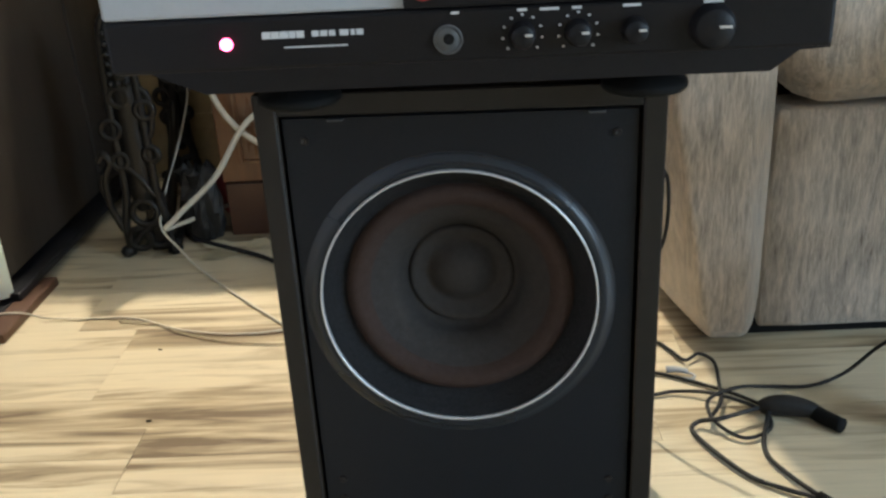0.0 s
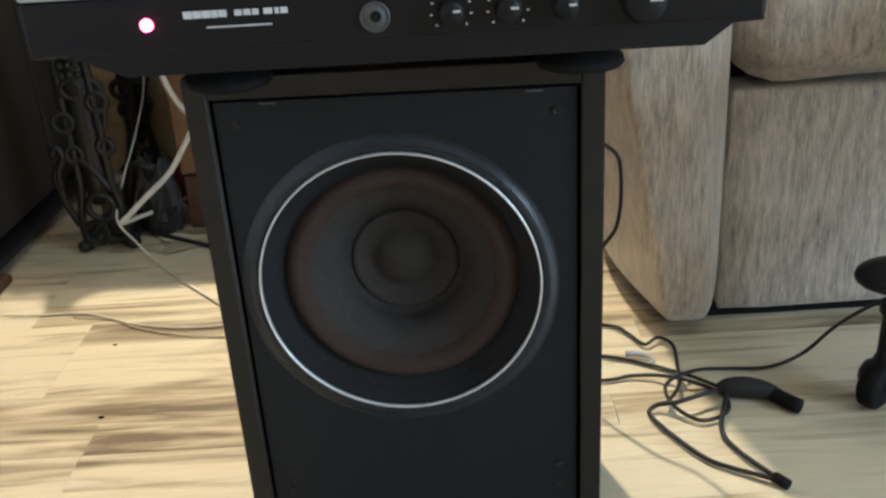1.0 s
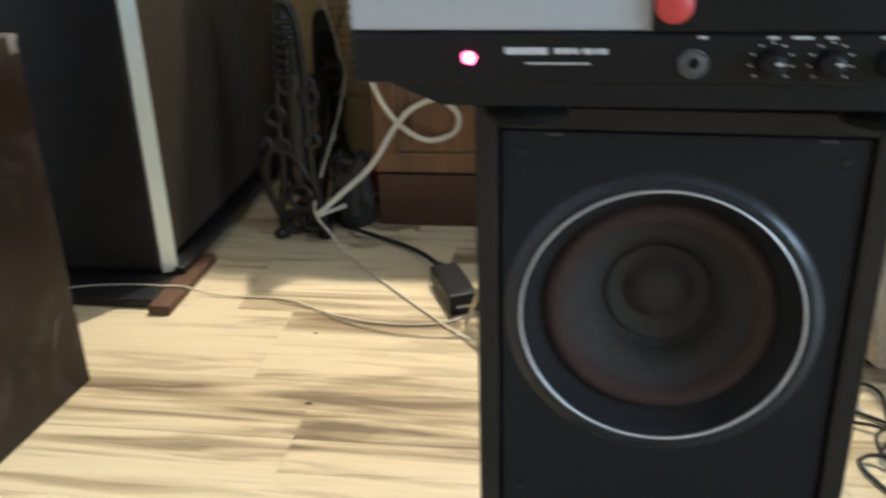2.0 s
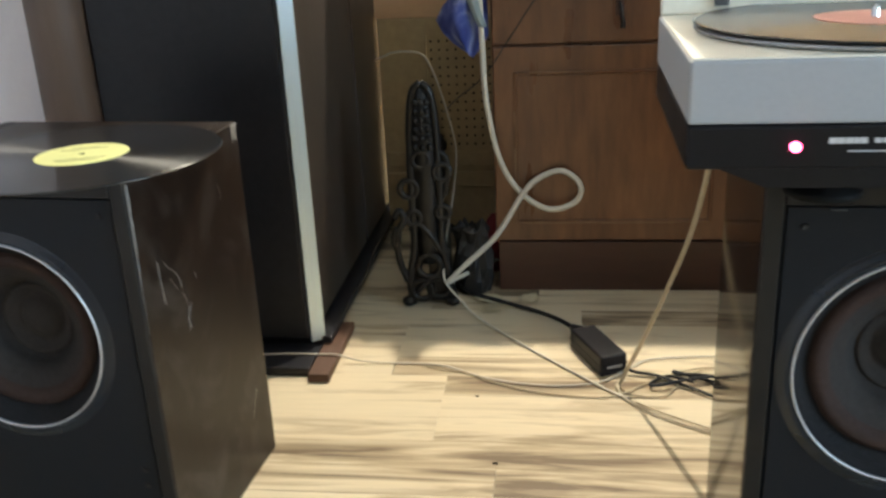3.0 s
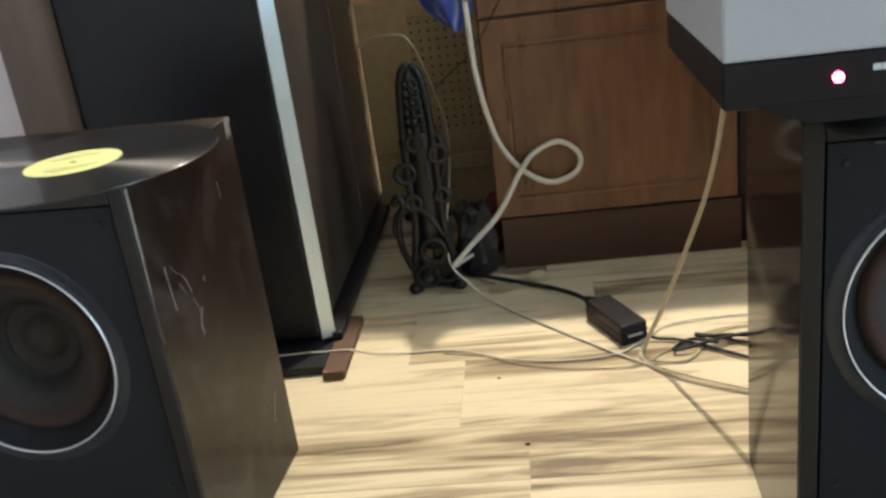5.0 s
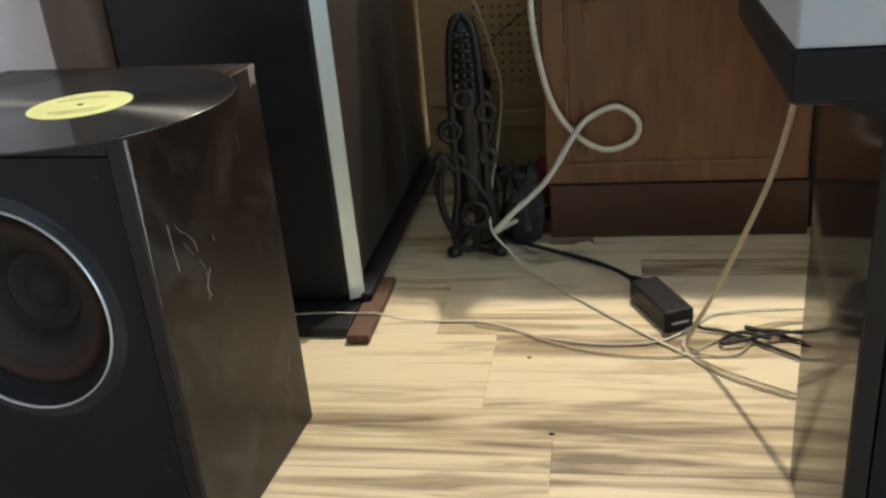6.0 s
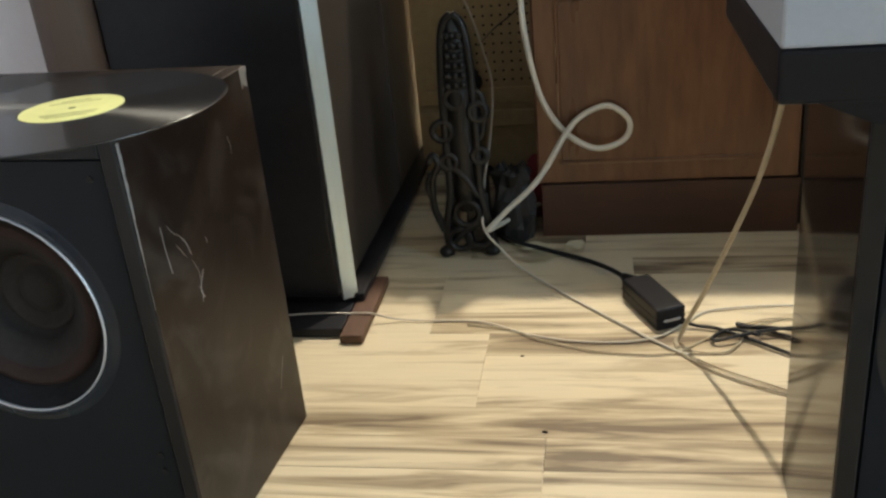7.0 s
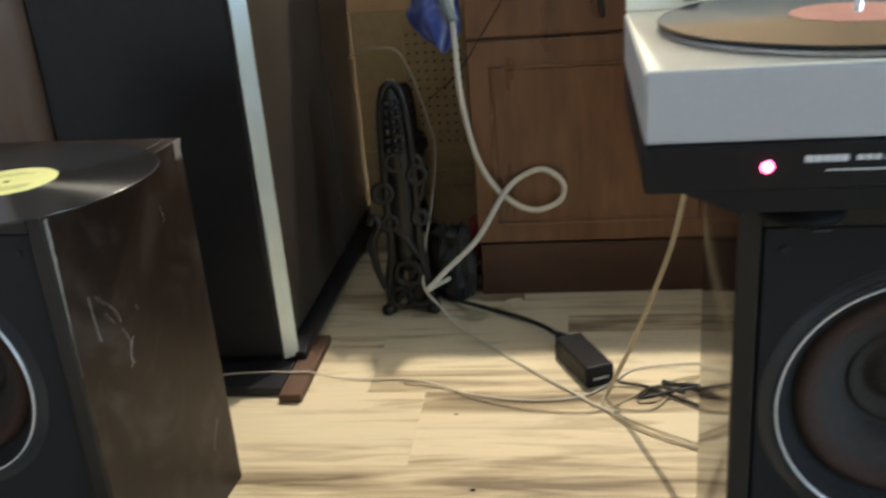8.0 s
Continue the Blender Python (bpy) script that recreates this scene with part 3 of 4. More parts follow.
part("hinge_bar", box(TX0 + 0.001, TX1 - 0.001, TY1 - 0.010, TY1 - 0.0045, 0.5958, 0.624, 0.002), M_CREAM, tt, "pale rear hinge rail")

for x in (-0.105, 0.245):
    part("hinge", box(x, x + 0.014, TY1 - 0.016, TY1 - 0.0102, 0.604, 0.613, 0.0015), M_SOCKET, tt, "small dull hinge of the lid")

# ---- tall dark cabinet ----
CXF, CYN, CYF = -0.664, 1.204, 2.056
cab = thing("tall_cabinet", pose(0, 0, 0), "tall black cabinet with dark doors and aluminium strips", "cabinet")
part("side_panel", box(-0.978, CXF - 0.016, CYN - 0.008, CYN + 0.01, 0.03, 1.95, 0.0015, 1), M_CABBLK, cab, "plain black end panel")
part("carcass", box(-0.976, CXF - 0.022, CYN + 0.011, CYF + 0.02, 0.03, 1.95), M_CABBLK, cab)
for i, (a, b) in enumerate(((CYN + 0.03, 1.640), (1.650, CYF - 0.024))):
    d = part("door", box(CXF - 0.020, CXF, a, b, 0.045, 1.93, 0.002), M_CABDOOR, cab, "dark veneered door")
for k, y in enumerate((CYN, CYF)):
    st = box(-0.013, 0.013, -0.003, 0.003, 0.022, 1.95, 0.002)
    st = part("strip", st, M_ALU, cab, "brushed aluminium edge strip")
    st.matrix_local = pose(CXF - 0.001, y + 0.004, 0, 0, 0, 36)
part("edge_line", box(CXF - 0.0002, CXF + 0.0012, CYN + 0.0215, CYN + 0.0232, 0.03, 1.94), M_ALU, cab, "thin pale edging line")
part("plinth", box(-0.95, CXF + 0.022, CYN + 0.005, CYF + 0.02, 0.0155, 0.0295, 0.003), M_CABBLK, cab, "black base rail")
tagged(link("wooden_board", box(-0.657, -0.622, 1.098, 1.30, 0.0, 0.015, 0.002), M_BOARD), "red-brown wooden board under the cabinet's corner", "board")
# black slab reaches forward in place of the shadow below the cabinet
part("foot", box(-0.95, -0.659, 1.118, 1.30, 0, 0.0152, 0.002), M_CABBLK, cab, "flat black foot drawn wide to stand in for the shadow under the cabinet")
part("foot", box(-0.74, -0.70, 1.95, 2.0, 0, 0.0152), M_CABBLK, cab)
# post beside the cabinet
post = bmesh.new()
ring = []
for i in range(25):
    a = math.pi * i / 24
    ring.append((-1.073 + 0.090 * (1 - math.cos(a)) / 2, 1.20 - 0.045 * math.sin(a)))
ring += [(-0.983, 1.233), (-1.073, 1.233)]
low = [post.verts.new((x, y, 0.0)) for x, y in ring]
top = [post.verts.new((x, y, 2.2)) for x, y in ring]
for i in range(len(ring)):
    j = (i + 1) % len(ring)
    post.faces.new((low[i], low[j], top[j], top[i]))
post.faces.new(low)
post.faces.new(top)
tagged(link("wooden_post", post, M_CURT), "brown rounded wooden post beside the black cabinet", "post")

# ---- bedside cabinet ----
DX0, DX1, DY, DYB = -0.376, 0.070, 1.487, 1.86
desk = thing("bedside_cabinet", pose(0, 0, 0), "brown varnished wooden bedside cabinet with drawer and door", "cabinet")
part("plinth", box(DX0 + 0.006, DX1 + 0.003, DY - 0.002, DYB, 0, 0.100, 0.002), M_DESKDK, desk, "dark stained plinth")
part("body", box(DX0, DX1, DY + 0.016, DYB, 0.1002, 0.564, 0.002), M_DESK, desk)
part("top", box(DX0 - 0.006, DX1 + 0.006, DY - 0.008, DYB + 0.004, 0.5645, 0.580, 0.003), M_DESKDK, desk, "dark top board")
dr = part("drawer", box(DX0 + 0.002, DX1 - 0.002, DY, DY + 0.0155, 0.4755, 0.5635, 0.003), M_DESK, desk, "drawer with a dark handle stain")
pull = part("pull", box(-0.156, -0.142, DY - 0.004, DY + 0.001, 0.520, 0.552, 0.0015), M_DESKDK, dr, "dark pull with a hanging drop")
part("drop", tube([(-0.149, DY - 0.006, 0.545), (-0.147, DY - 0.008, 0.528), (-0.143, DY - 0.006, 0.508), (-0.144, DY - 0.005, 0.500)], 0.0042, 8, 5, lambda q: 0.6 + 0.5 * q), M_IRON, pull, "", True)
door = part("door", box(DX0 + 0.002, DX1 - 0.002, DY, DY + 0.0155, 0.1025, 0.4705, 0.003), M_DESK, desk, "panelled wooden door")
px0, px1, pz0, pz1 = -0.330, 0.020, 0.145, 0.420
mould = bmesh.new()
for q in ((px0 - 0.006, px0, pz0 - 0.006, pz1 + 0.006), (px1, px1 + 0.006, pz0 - 0.006, pz1 + 0.006), (px0, px1, pz0 - 0.006, pz0), (px0, px1, pz1, pz1 + 0.006)):
    box(q[0], q[1], DY - 0.005, DY + 0.001, q[2], q[3], 0.0018, 1, mould)
part("moulding", mould, M_DESK, door)
part("panel", box(px0 + 0.001, px1 - 0.001, DY - 0.0018, DY + 0.001, pz0 + 0.001, pz1 - 0.001), M_DESK, door)

# pale slivers: rubbed edges and the moulding's highlights, both put into the colour
for q in ((px0 - 0.0062, px0 - 0.0040, 0.150, 0.285), (px0 - 0.0062, px0 - 0.0046, 0.330, 0.352), (px0 + 0.01, px1 - 0.06, pz0 - 0.0062, pz0 - 0.0042), (px0 + 0.02, px0 + 0.13, pz1 + 0.0046, pz1 + 0.0062)):
    part("worn_lit_line", box(q[0], q[1], DY - 0.0056, DY - 0.0042, q[2], q[3]), M_WORNLIT, door, "pale rubbed edge of the moulding with its highlight painted in")
# added dark panel, stands in for the dark gap beside it
tagged(link("gap_panel", box(DX1 + 0.0035, DX1 + 0.24, DY + 0.03, DY + 0.05, 0.0, 0.56, 0.003), M_RIM), "dark brown panel added to darken the gap beside the bedside cabinet", "board")

# cloth over its top
bm = bmesh.new()
NU, NV = 60, 44
grid = []
for i in range(NU + 1):
    row = []
    for j in range(NV + 1):
        u, v = i / NU, j / NV
        x, y = -0.40 + 0.50 * u, 1.445 + 0.40 * v
        z = 0.592 + 0.012 * noise.noise((x * 14, y * 14, 0.3)) + 0.006 * noise.noise((x * 40, y * 40, 1))
        dx = max(0.0, (DX0 - 0.006) - x)
        z -= 1.2 * dx * dx / 0.02
        dy = (DY - 0.016) - y
        if dy > 0:
            y = DY - 0.018 - 0.3 * dy
            z -= dy * 0.55
        row.append(bm.verts.new((x, y, z)))
    grid.append(row)
for i in range(NU):
    for j in range(NV):
        bm.faces.new((grid[i][j], grid[i + 1][j], grid[i + 1][j + 1], grid[i][j + 1]))
# the corner that hangs out over the left edge
LEFT = ((0.604, -0.398), (0.575, -0.430), (0.548, -0.458), (0.522, -0.472), (0.500, -0.462), (0.480, -0.444), (0.462, -0.420))
hang = []
for i in range(33):
    q = i / 32 * (len(LEFT) - 1)
    k = min(int(q), len(LEFT) - 2)
    f = q - k
    z, xl = (LEFT[k][n] + (LEFT[k + 1][n] - LEFT[k][n]) * f for n in (0, 1))
    xr = -0.378 - 0.030 * max(0.0, (0.50 - z) / 0.04)
    row = []
    for j in range(17):
        g = j / 16
        y = 1.470 - 0.016 * math.sin(g * 7.5 + z * 9) - 0.010 * math.sin(g * 3.1) + 0.03 * (g - 0.5) ** 2 - 0.02 * (1 - i / 32)
        row.append(bm.verts.new((xl + (xr - xl) * g, y, z + 0.008 * math.sin(g * 5))))
    hang.append(row)
for i in range(32):
    for j in range(16):
        bm.faces.new((hang[i][j], hang[i + 1][j], hang[i + 1][j + 1], hang[i][j + 1]))
bmesh.ops.solidify(bm, geom=bm.faces[:], thickness=0.004)
cloth = tagged(link("cloth", bm, M_CLOTH, True), "crumpled blue and lavender printed cloth on the bedside cabinet", "cloth")

fold = bmesh.new()
rows = []
for i in range(13):
    g = i / 12
    wide = 0.012 * (1 - 0.35 * g)
    cx, cy, cz = -0.408 + 0.022 * g * g, 1.446 - 0.006 * math.sin(g * 4), 0.612 - 0.100 * g
    rows.append([fold.verts.new((cx + wide * math.cos(a), cy + 0.010 * (1 - 0.3 * g) * math.sin(a) + 0.002 * math.sin(5 * a), cz)) for a in (2 * math.pi * k / 14 for k in range(14))])
for i in range(12):
    for k in range(14):
        fold.faces.new((rows[i][k], rows[i][(k + 1) % 14], rows[i + 1][(k + 1) % 14], rows[i + 1][k]))
fold.faces.new(rows[0])
fold.faces.new(rows[-1])
part("fold", fold, M_FOLD, cloth, "pale grey-green gathered fold", True)

# ---- low console with perforated back ----
con = thing("wooden_partition", pose(0, 0, 0), "old wooden partition with a perforated hardboard panel", "partition")
PY = 1.87
part("body", box(-0.655, -0.10, PY + 0.012, PY + 0.03, 0.0, 0.485, 0.001), M_PERF, con)
frm = bmesh.new()
for q in ((-0.655, -0.548, 0.0, 0.485), (-0.36, -0.10, 0.0, 0.485), (-0.548, -0.36, 0.447, 0.485), (-0.548, -0.36, 0.0, 0.165)):
    box(q[0], q[1], PY, PY + 0.012, q[2], q[3], 0.001, 1, frm)
part("frame", frm, M_PERF, con, "plain tan back frame")
part("upper_panel", box(-0.66, -0.10, PY + 0.001, PY + 0.03, 0.4855, 1.05, 0.002), M_ORANGE, con, "plain orange-tan upper panel")
# unseen board, added only to cast shade on the floor round the iron stand
part("shade_board", box(-0.645, -0.30, 1.65, PY + 0.03, 1.051, 1.075, 0.003), M_DESK, con, "unseen brown board added to shade the floor by the stand")
part("back_panel", box(-0.548, -0.36, PY + 0.004, PY + 0.0118, 0.165, 0.447), M_PERF, con, "perforated hardboard panel")
holes = bmesh.new()
for i in range(10):
    for j in range(14):
        c = lathe([(0.0028, PY + 0.0041), (0.0028, PY + 0.0036), (0.0003, PY + 0.0036)], 8, "Y")
        bmesh.ops.translate(c, verts=c.verts[:], vec=(-0.538 + 0.0185 * i, 0, 0.18 + 0.0195 * j))
        merge(holes, c)
tagged(part("vent_holes", holes, M_RUBBER, con, "rows of small dark holes"), kind="stuff")
for z in (0.10, 0.15):
    part("board", box(-0.65, -0.15, PY - 0.008, PY - 0.0005, z, z + 0.035, 0.002), M_PERF, con)

# ---- cast-iron stand ----
iron = thing("iron_stand", pose(-0.492, 1.41, 0, 0, 0, 3), "black cast-iron stand with two pierced uprights on the floor", "stand")


def iron_upright(dx, dy, beads, k_z, k_x):
    """One pierced upright with rails, a solid heart, open scrolls at its sides and rows of beads at its tip."""
    def at(*pts):
        return [(x * k_x + dx, y + dy, z * k_z) for x, y, z in pts]
    for q in (-1, 1):
        part("rail", tube(at((q * 0.040, 0, 0.004), (q * 0.043, 0, 0.06), (q * 0.030, 0, 0.13), (q * 0.030, 0, 0.24), (q * 0.027, 0, 0.36), (q * 0.018, 0, 0.425), (0, 0, 0.445)), 0.0074, 8, 6), M_IRON, iron, "", True)
    heart = bmesh.new()
    low, high = [], []
    for z, w in ((0.09, 0.012), (0.13, 0.024), (0.17, 0.019), (0.21, 0.027), (0.25, 0.021), (0.29, 0.027), (0.35, 0.025), (0.41, 0.018), (0.435, 0.008)):
        z, w = z * k_z, w * k_x
        low.append((heart.verts.new((dx - w, dy - 0.003, z)), heart.verts.new((dx, dy - 0.008, z)), heart.verts.new((dx + w, dy - 0.003, z))))
        high.append((heart.verts.new((dx - w, dy + 0.006, z)), heart.verts.new((dx + w, dy + 0.006, z))))
    for k in range(len(low) - 1):
        a, b, c, d = low[k], low[k + 1], high[k], high[k + 1]
        for face in ((a[0], a[1], b[1], b[0]), (a[1], a[2], b[2], b[1]), (c[0], d[0], d[1], c[1]), (a[0], b[0], d[0], c[0]), (a[2], c[1], d[1], b[2])):
            heart.faces.new(face)
    heart.faces.new((*low[0], high[0][1], high[0][0]))
    heart.faces.new((*low[-1], high[-1][1], high[-1][0]))
    part("heart", heart, M_IRON, iron, "", True)
    for x, z, r in ((-0.018, 0.035, 0.019), (0.020, 0.04, 0.020), (0, 0.085, 0.022), (-0.036, 0.243, 0.016), (0.036, 0.275, 0.015), (0.034, 0.195, 0.012), (-0.028, 0.185, 0.013), (-0.008, 0.300, 0.015)):
        part("scroll", ring_shape((x * k_x + dx, dy - 0.002, z * k_z), r, 0.0064, "Y"), M_IRON, iron, "", True)
    part("side_loop", tube(at((0.030, 0, 0.315), (0.046, 0, 0.300), (0.047, 0, 0.262), (0.040, 0, 0.232), (0.029, 0, 0.222)), 0.0058, 7, 6), M_IRON, iron, "", True)
    for a, b in (((-0.04, 0, 0.02), (0.04, 0, 0.07)), ((0.03, 0, 0.11), (-0.03, 0, 0.18))):
        m3 = (Vector(a) + Vector(b)) / 2 + Vector((0, -0.004, 0.012))
        part("bar", tube(at(a, tuple(m3), b), 0.0065, 6, 5), M_IRON, iron, "", True)
    for k in range(beads):
        for x in (-0.013, 0.0, 0.013):
            part("bead", ball((dx + x * (1 - 0.05 * k), dy - 0.009, (0.325 + 0.017 * k) * k_z), 0.0064, seg=8), M_IRON, iron, "", True)
    for x in (-0.042, 0.042):
        part("foot", ball((x + dx, dy, 0.010), 0.012, scale=(1.1, 1.2, 0.9)), M_IRON, iron, "", True)


iron_upright(-0.004, 0, 6, 0.955, 0.86)
iron_upright(-0.035, 0.42, 5, 0.76, 0.62)
for q in (-1, 1):
    part("base_rail", tube([(q * 0.040, 0.004, 0.016), (q * 0.034 - 0.01, 0.12, 0.012), (q * 0.030 - 0.02, 0.28, 0.014), (q * 0.036 - 0.035, 0.418, 0.016)], 0.0085, 8, 6), M_IRON, iron, "", True)
part("sweep", tube([(0.012, 0.012, 0.050), (0.010, 0.07, 0.032), (0.0, 0.16, 0.045), (-0.012, 0.26, 0.095), (-0.026, 0.35, 0.130), (-0.034, 0.41, 0.175)], 0.0095, 8, 7), M_IRON, iron, "sweeping cast brace", True)
part("base_plate", box(-0.006, 0.034, 0.004, 0.012, 0.006, 0.115, 0.004), M_IRON, iron)
part("curl", tube([(-0.046, 0, 0.05), (-0.060, -0.004, 0.10), (-0.058, -0.006, 0.15), (-0.046, -0.006, 0.175), (-0.054, -0.006, 0.192), (-0.064, -0.006, 0.178)], 0.0066, 7, 6), M_IRON, iron, "", True)
part("curl", tube([(-0.058, -0.004, 0.10), (-0.068, -0.006, 0.135), (-0.060, -0.006, 0.16)], 0.0052, 6, 5), M_IRON, iron, "", True)

# dark bag and red cloth behind it
rb = random.Random(3)
bm = lathe([(0.001, 0.0), (0.040, 0.0), (0.047, 0.03), (0.046, 0.06), (0.044, 0.09), (0.036, 0.12), (0.042, 0.145), (0.030, 0.158), (0.012, 0.140), (0.001, 0.138)], 22)
for v in bm.verts:
    k = rb.uniform(0.74, 1.16)
    v.co.x, v.co.y = v.co.x * k, v.co.y * k * 0.8
    v.co.z = max(0.0, v.co.z * rb.uniform(0.92, 1.08))
bag = link("plastic_bag", bm, M_BAG)
bag.matrix_world = pose(-0.420, 1.49, 0) @ Matrix.Scale(0.86, 4)
tagged(bag, "crumpled dark plastic bag on the floor", "bag")
bm = ball((0, 0, 0.06), 0.06, scale=(0.5, 0.5, 1.0), seg=22)
for v in bm.verts:
    v.co *= 1 + 0.18 * noise.noise(v.co * 40)
    v.co.z = max(0.0, v.co.z)
red = link("red_rag", bm, M_REDC, True)
red.matrix_world = pose(-0.385, 1.585, 0)
tagged(red, "dark red rag bundled behind the bag", "rag")

# ---- sofa ----
sofa = thing("sofa", pose(0, 0, 0), "taupe chenille sofa with a rounded arm", "sofa")


def soft_box(x0, x1, y0, y1, z0, z1, bevel, puff=0.0, seed=0.0, cuts=14):
    bm = box(x0, x1, y0, y1, z0, z1)
    bmesh.ops.subdivide_edges(bm, edges=bm.edges[:], cuts=cuts, use_grid_fill=True)
    c = Vector(((x0 + x1) / 2, (y0 + y1) / 2, (z0 + z1) / 2))
    h = Vector(((x1 - x0) / 2, (y1 - y0) / 2, (z1 - z0) / 2))
    for v in bm.verts:
        d = v.co - c
        inner = Vector([max(-(h[i] - bevel), min(h[i] - bevel, d[i])) for i in range(3)])
        e = d - inner
        if e.length > 1e-7:
            e = e.normalized() * min(e.length, bevel) if e.length > bevel else e
        v.co = c + inner + e
        k = (1 - (d.x / h.x) ** 2) * (1 - (d.z / h.z) ** 2)
        v.co += (d.normalized() * puff * max(0, k)) + Vector((1, 1, 1)) * 0.003 * noise.noise(v.co * 14 + Vector((seed, 0, 0)))
    return bm


arm = soft_box(0.318, 0.452, 0.985, 1.90, 0.018, 0.62, 0.016, 0.004, 1, 30)
for v in arm.verts:
    low = max(0.0, 1 - v.co.z / 0.09) ** 2
    v.co.x += 0.028 * low * (1 if v.co.x < 0.385 else -1) * min(1.0, abs(v.co.x - 0.385) / 0.06)
    v.co.y += 0.018 * low * (1 if v.co.y < 1.2 else 0)
    if v.co.y < 1.05 and v.co.x > 0.40:
        v.co.y += 0.038 * min(1.0, (v.co.x - 0.40) / 0.052) ** 2
    v.co.x += (0.452 - v.co.x) / 0.134 * (0.056 - 0.18 * v.co.z - 0.04 * min(1.0, max(0.0, (v.co.y - 0.99) / 0.16)))
part("arm", arm, M_SOFA, sofa, "upholstered arm with a sheen on its edge", True)
part("front_panel", soft_box(0.455, 1.75, 1.030, 1.12, 0.014, 0.322, 0.012, 0.003, 2, 20), M_SOFA, sofa, "", True)
cush = soft_box(0.456, 1.10, 1.012, 1.70, 0.325, 0.62, 0.05, 0.02, 3, 26)
for v in cush.verts:
    d = math.hypot(v.co.x - 0.456, v.co.z - 0.335)
    if v.co.y < 1.1 and d < 0.16:
        a = math.atan2(v.co.z - 0.335, v.co.x - 0.456)
        v.co.y += 0.010 * math.sin(a * 15) * (1 - d / 0.16) + 0.02 * max(0, 1 - d / 0.05)
    v.co.y += 0.004 * math.sin(v.co.x * 70) * max(0, 1 - abs(v.co.z - 0.45) / 0.1)
part("cushion", cush, M_SOFA, sofa, "plump seat cushion gathered at its corner", True)
part("cushion", soft_box(1.105, 1.75, 1.012, 1.70, 0.325, 0.62, 0.05, 0.02, 5, 16), M_SOFA, sofa, "", True)
part("back", soft_box(0.455, 1.75, 1.66, 1.90, 0.05, 0.85, 0.06, 0.01, 6), M_SOFA, sofa, "", True)
part("arm", soft_box(1.755, 1.90, 0.985, 1.90, 0.030, 0.62, 0.045, 0.008, 7), M_SOFA, sofa, "", True)
part("underframe", box(0.385, 1.88, 1.045, 1.86, 0.0, 0.05, 0.004), M_RUBBER, sofa, "black underframe")

# ---- swivel chair base ----
chair = thing("swivel_chair", pose(0, 0, 0), "black swivel chair base with a castor", "chair")
part("castor", lathe([(0.001, -0.012), (0.020, -0.012), (0.0255, -0.008), (0.0265, 0.0), (0.0255, 0.008), (0.020, 0.012), (0.001, 0.012)], 28, "Y"), M_RUBBER, chair, "", True).matrix_local = pose(0.573, 0.815, 0.0268, 0, 0, 35)
part("castor_hood", ball((0.580, 0.822, 0.036), 0.024, scale=(1, 1, 0.9)), M_BLACK, chair, "", True)
part("stem", lathe([(0.013, 0.045), (0.0125, 0.06), (0.010, 0.065), (0.010, 0.115), (0.014, 0.118), (0.014, 0.13)], 20), M_BLACK, chair, "", True).location = (0.583, 0.822, 0)
part("leg", tube([(0.575, 0.815, 0.165), (0.62, 0.80, 0.175), (0.72, 0.77, 0.19), (0.86, 0.72, 0.20)], 0.024, 12, 6), M_BLACK, chair, "", True)
part("column", lathe([(0.03, 0.18), (0.028, 0.40), (0.0005, 0.40)], 24), M_BLACK, chair, "", True).location = (0.90, 0.70, 0)
part("stem_top", ball((0.580, 0.816, 0.166), 0.036, scale=(1.3, 1.0, 0.5), seg=20), M_BLACK, chair, "", True)
part("seat", soft_box(0.68, 1.12, 0.45, 0.93, 0.40, 0.47, 0.03, 0.01, 9), M_BLACK, chair, "", True)

# ---- cords and small things on the floor ----


def cord(name, pts, r, mat, label, sides=8):
    return tagged(link(name, tube(pts, r, sides), mat, True), label, "cable")


cord("white_cable", [(-0.393, 1.475, 0.600), (-0.391, 1.458, 0.57), (-0.389, 1.462, 0.476), (-0.384, 1.462, 0.373), (-0.361, 1.464, 0.265), (-0.322, 1.464, 0.203), (-0.272, 1.464, 0.173), (-0.224, 1.468, 0.186), (-0.216, 1.470, 0.219), (-0.250, 1.472, 0.245), (-0.293, 1.470, 0.231), (-0.322, 1.452, 0.205), (-0.370, 1.43, 0.133), (-0.425, 1.41, 0.085), (-0.461, 1.388, 0.055)], 0.0052, M_WCORD, "thick white cord hanging in a loop before the bedside cabinet")
cord("aerial_cable", [(-0.650, 1.80, 0.405), (-0.605, 1.75, 0.428), (-0.56, 1.70, 0.437), (-0.527, 1.683, 0.430), (-0.504, 1.68, 0.385), (-0.480, 1.68, 0.30), (-0.467, 1.67, 0.235), (-0.466, 1.58, 0.17), (-0.472, 1.47, 0.105), (-0.470, 1.41, 0.075), (-0.462, 1.385, 0.054), (-0.435, 1.37, 0.028), (-0.40, 1.34, 0.006), (-0.319, 1.242, 0.003), (-0.228, 1.138, 0.003), (-0.172, 1.078, 0.003), (-0.150, 1.062, 0.003)], 0.0021, M_WCORD, "thin white wire running over the iron stand to the floor")
cord("white_cable", [(-0.461, 1.386, 0.055), (-0.431, 1.46, 0.045), (-0.38, 1.56, 0.035), (-0.33, 1.68, 0.006)], 0.0042, M_WCORD, "white cord going behind the bedside cabinet")
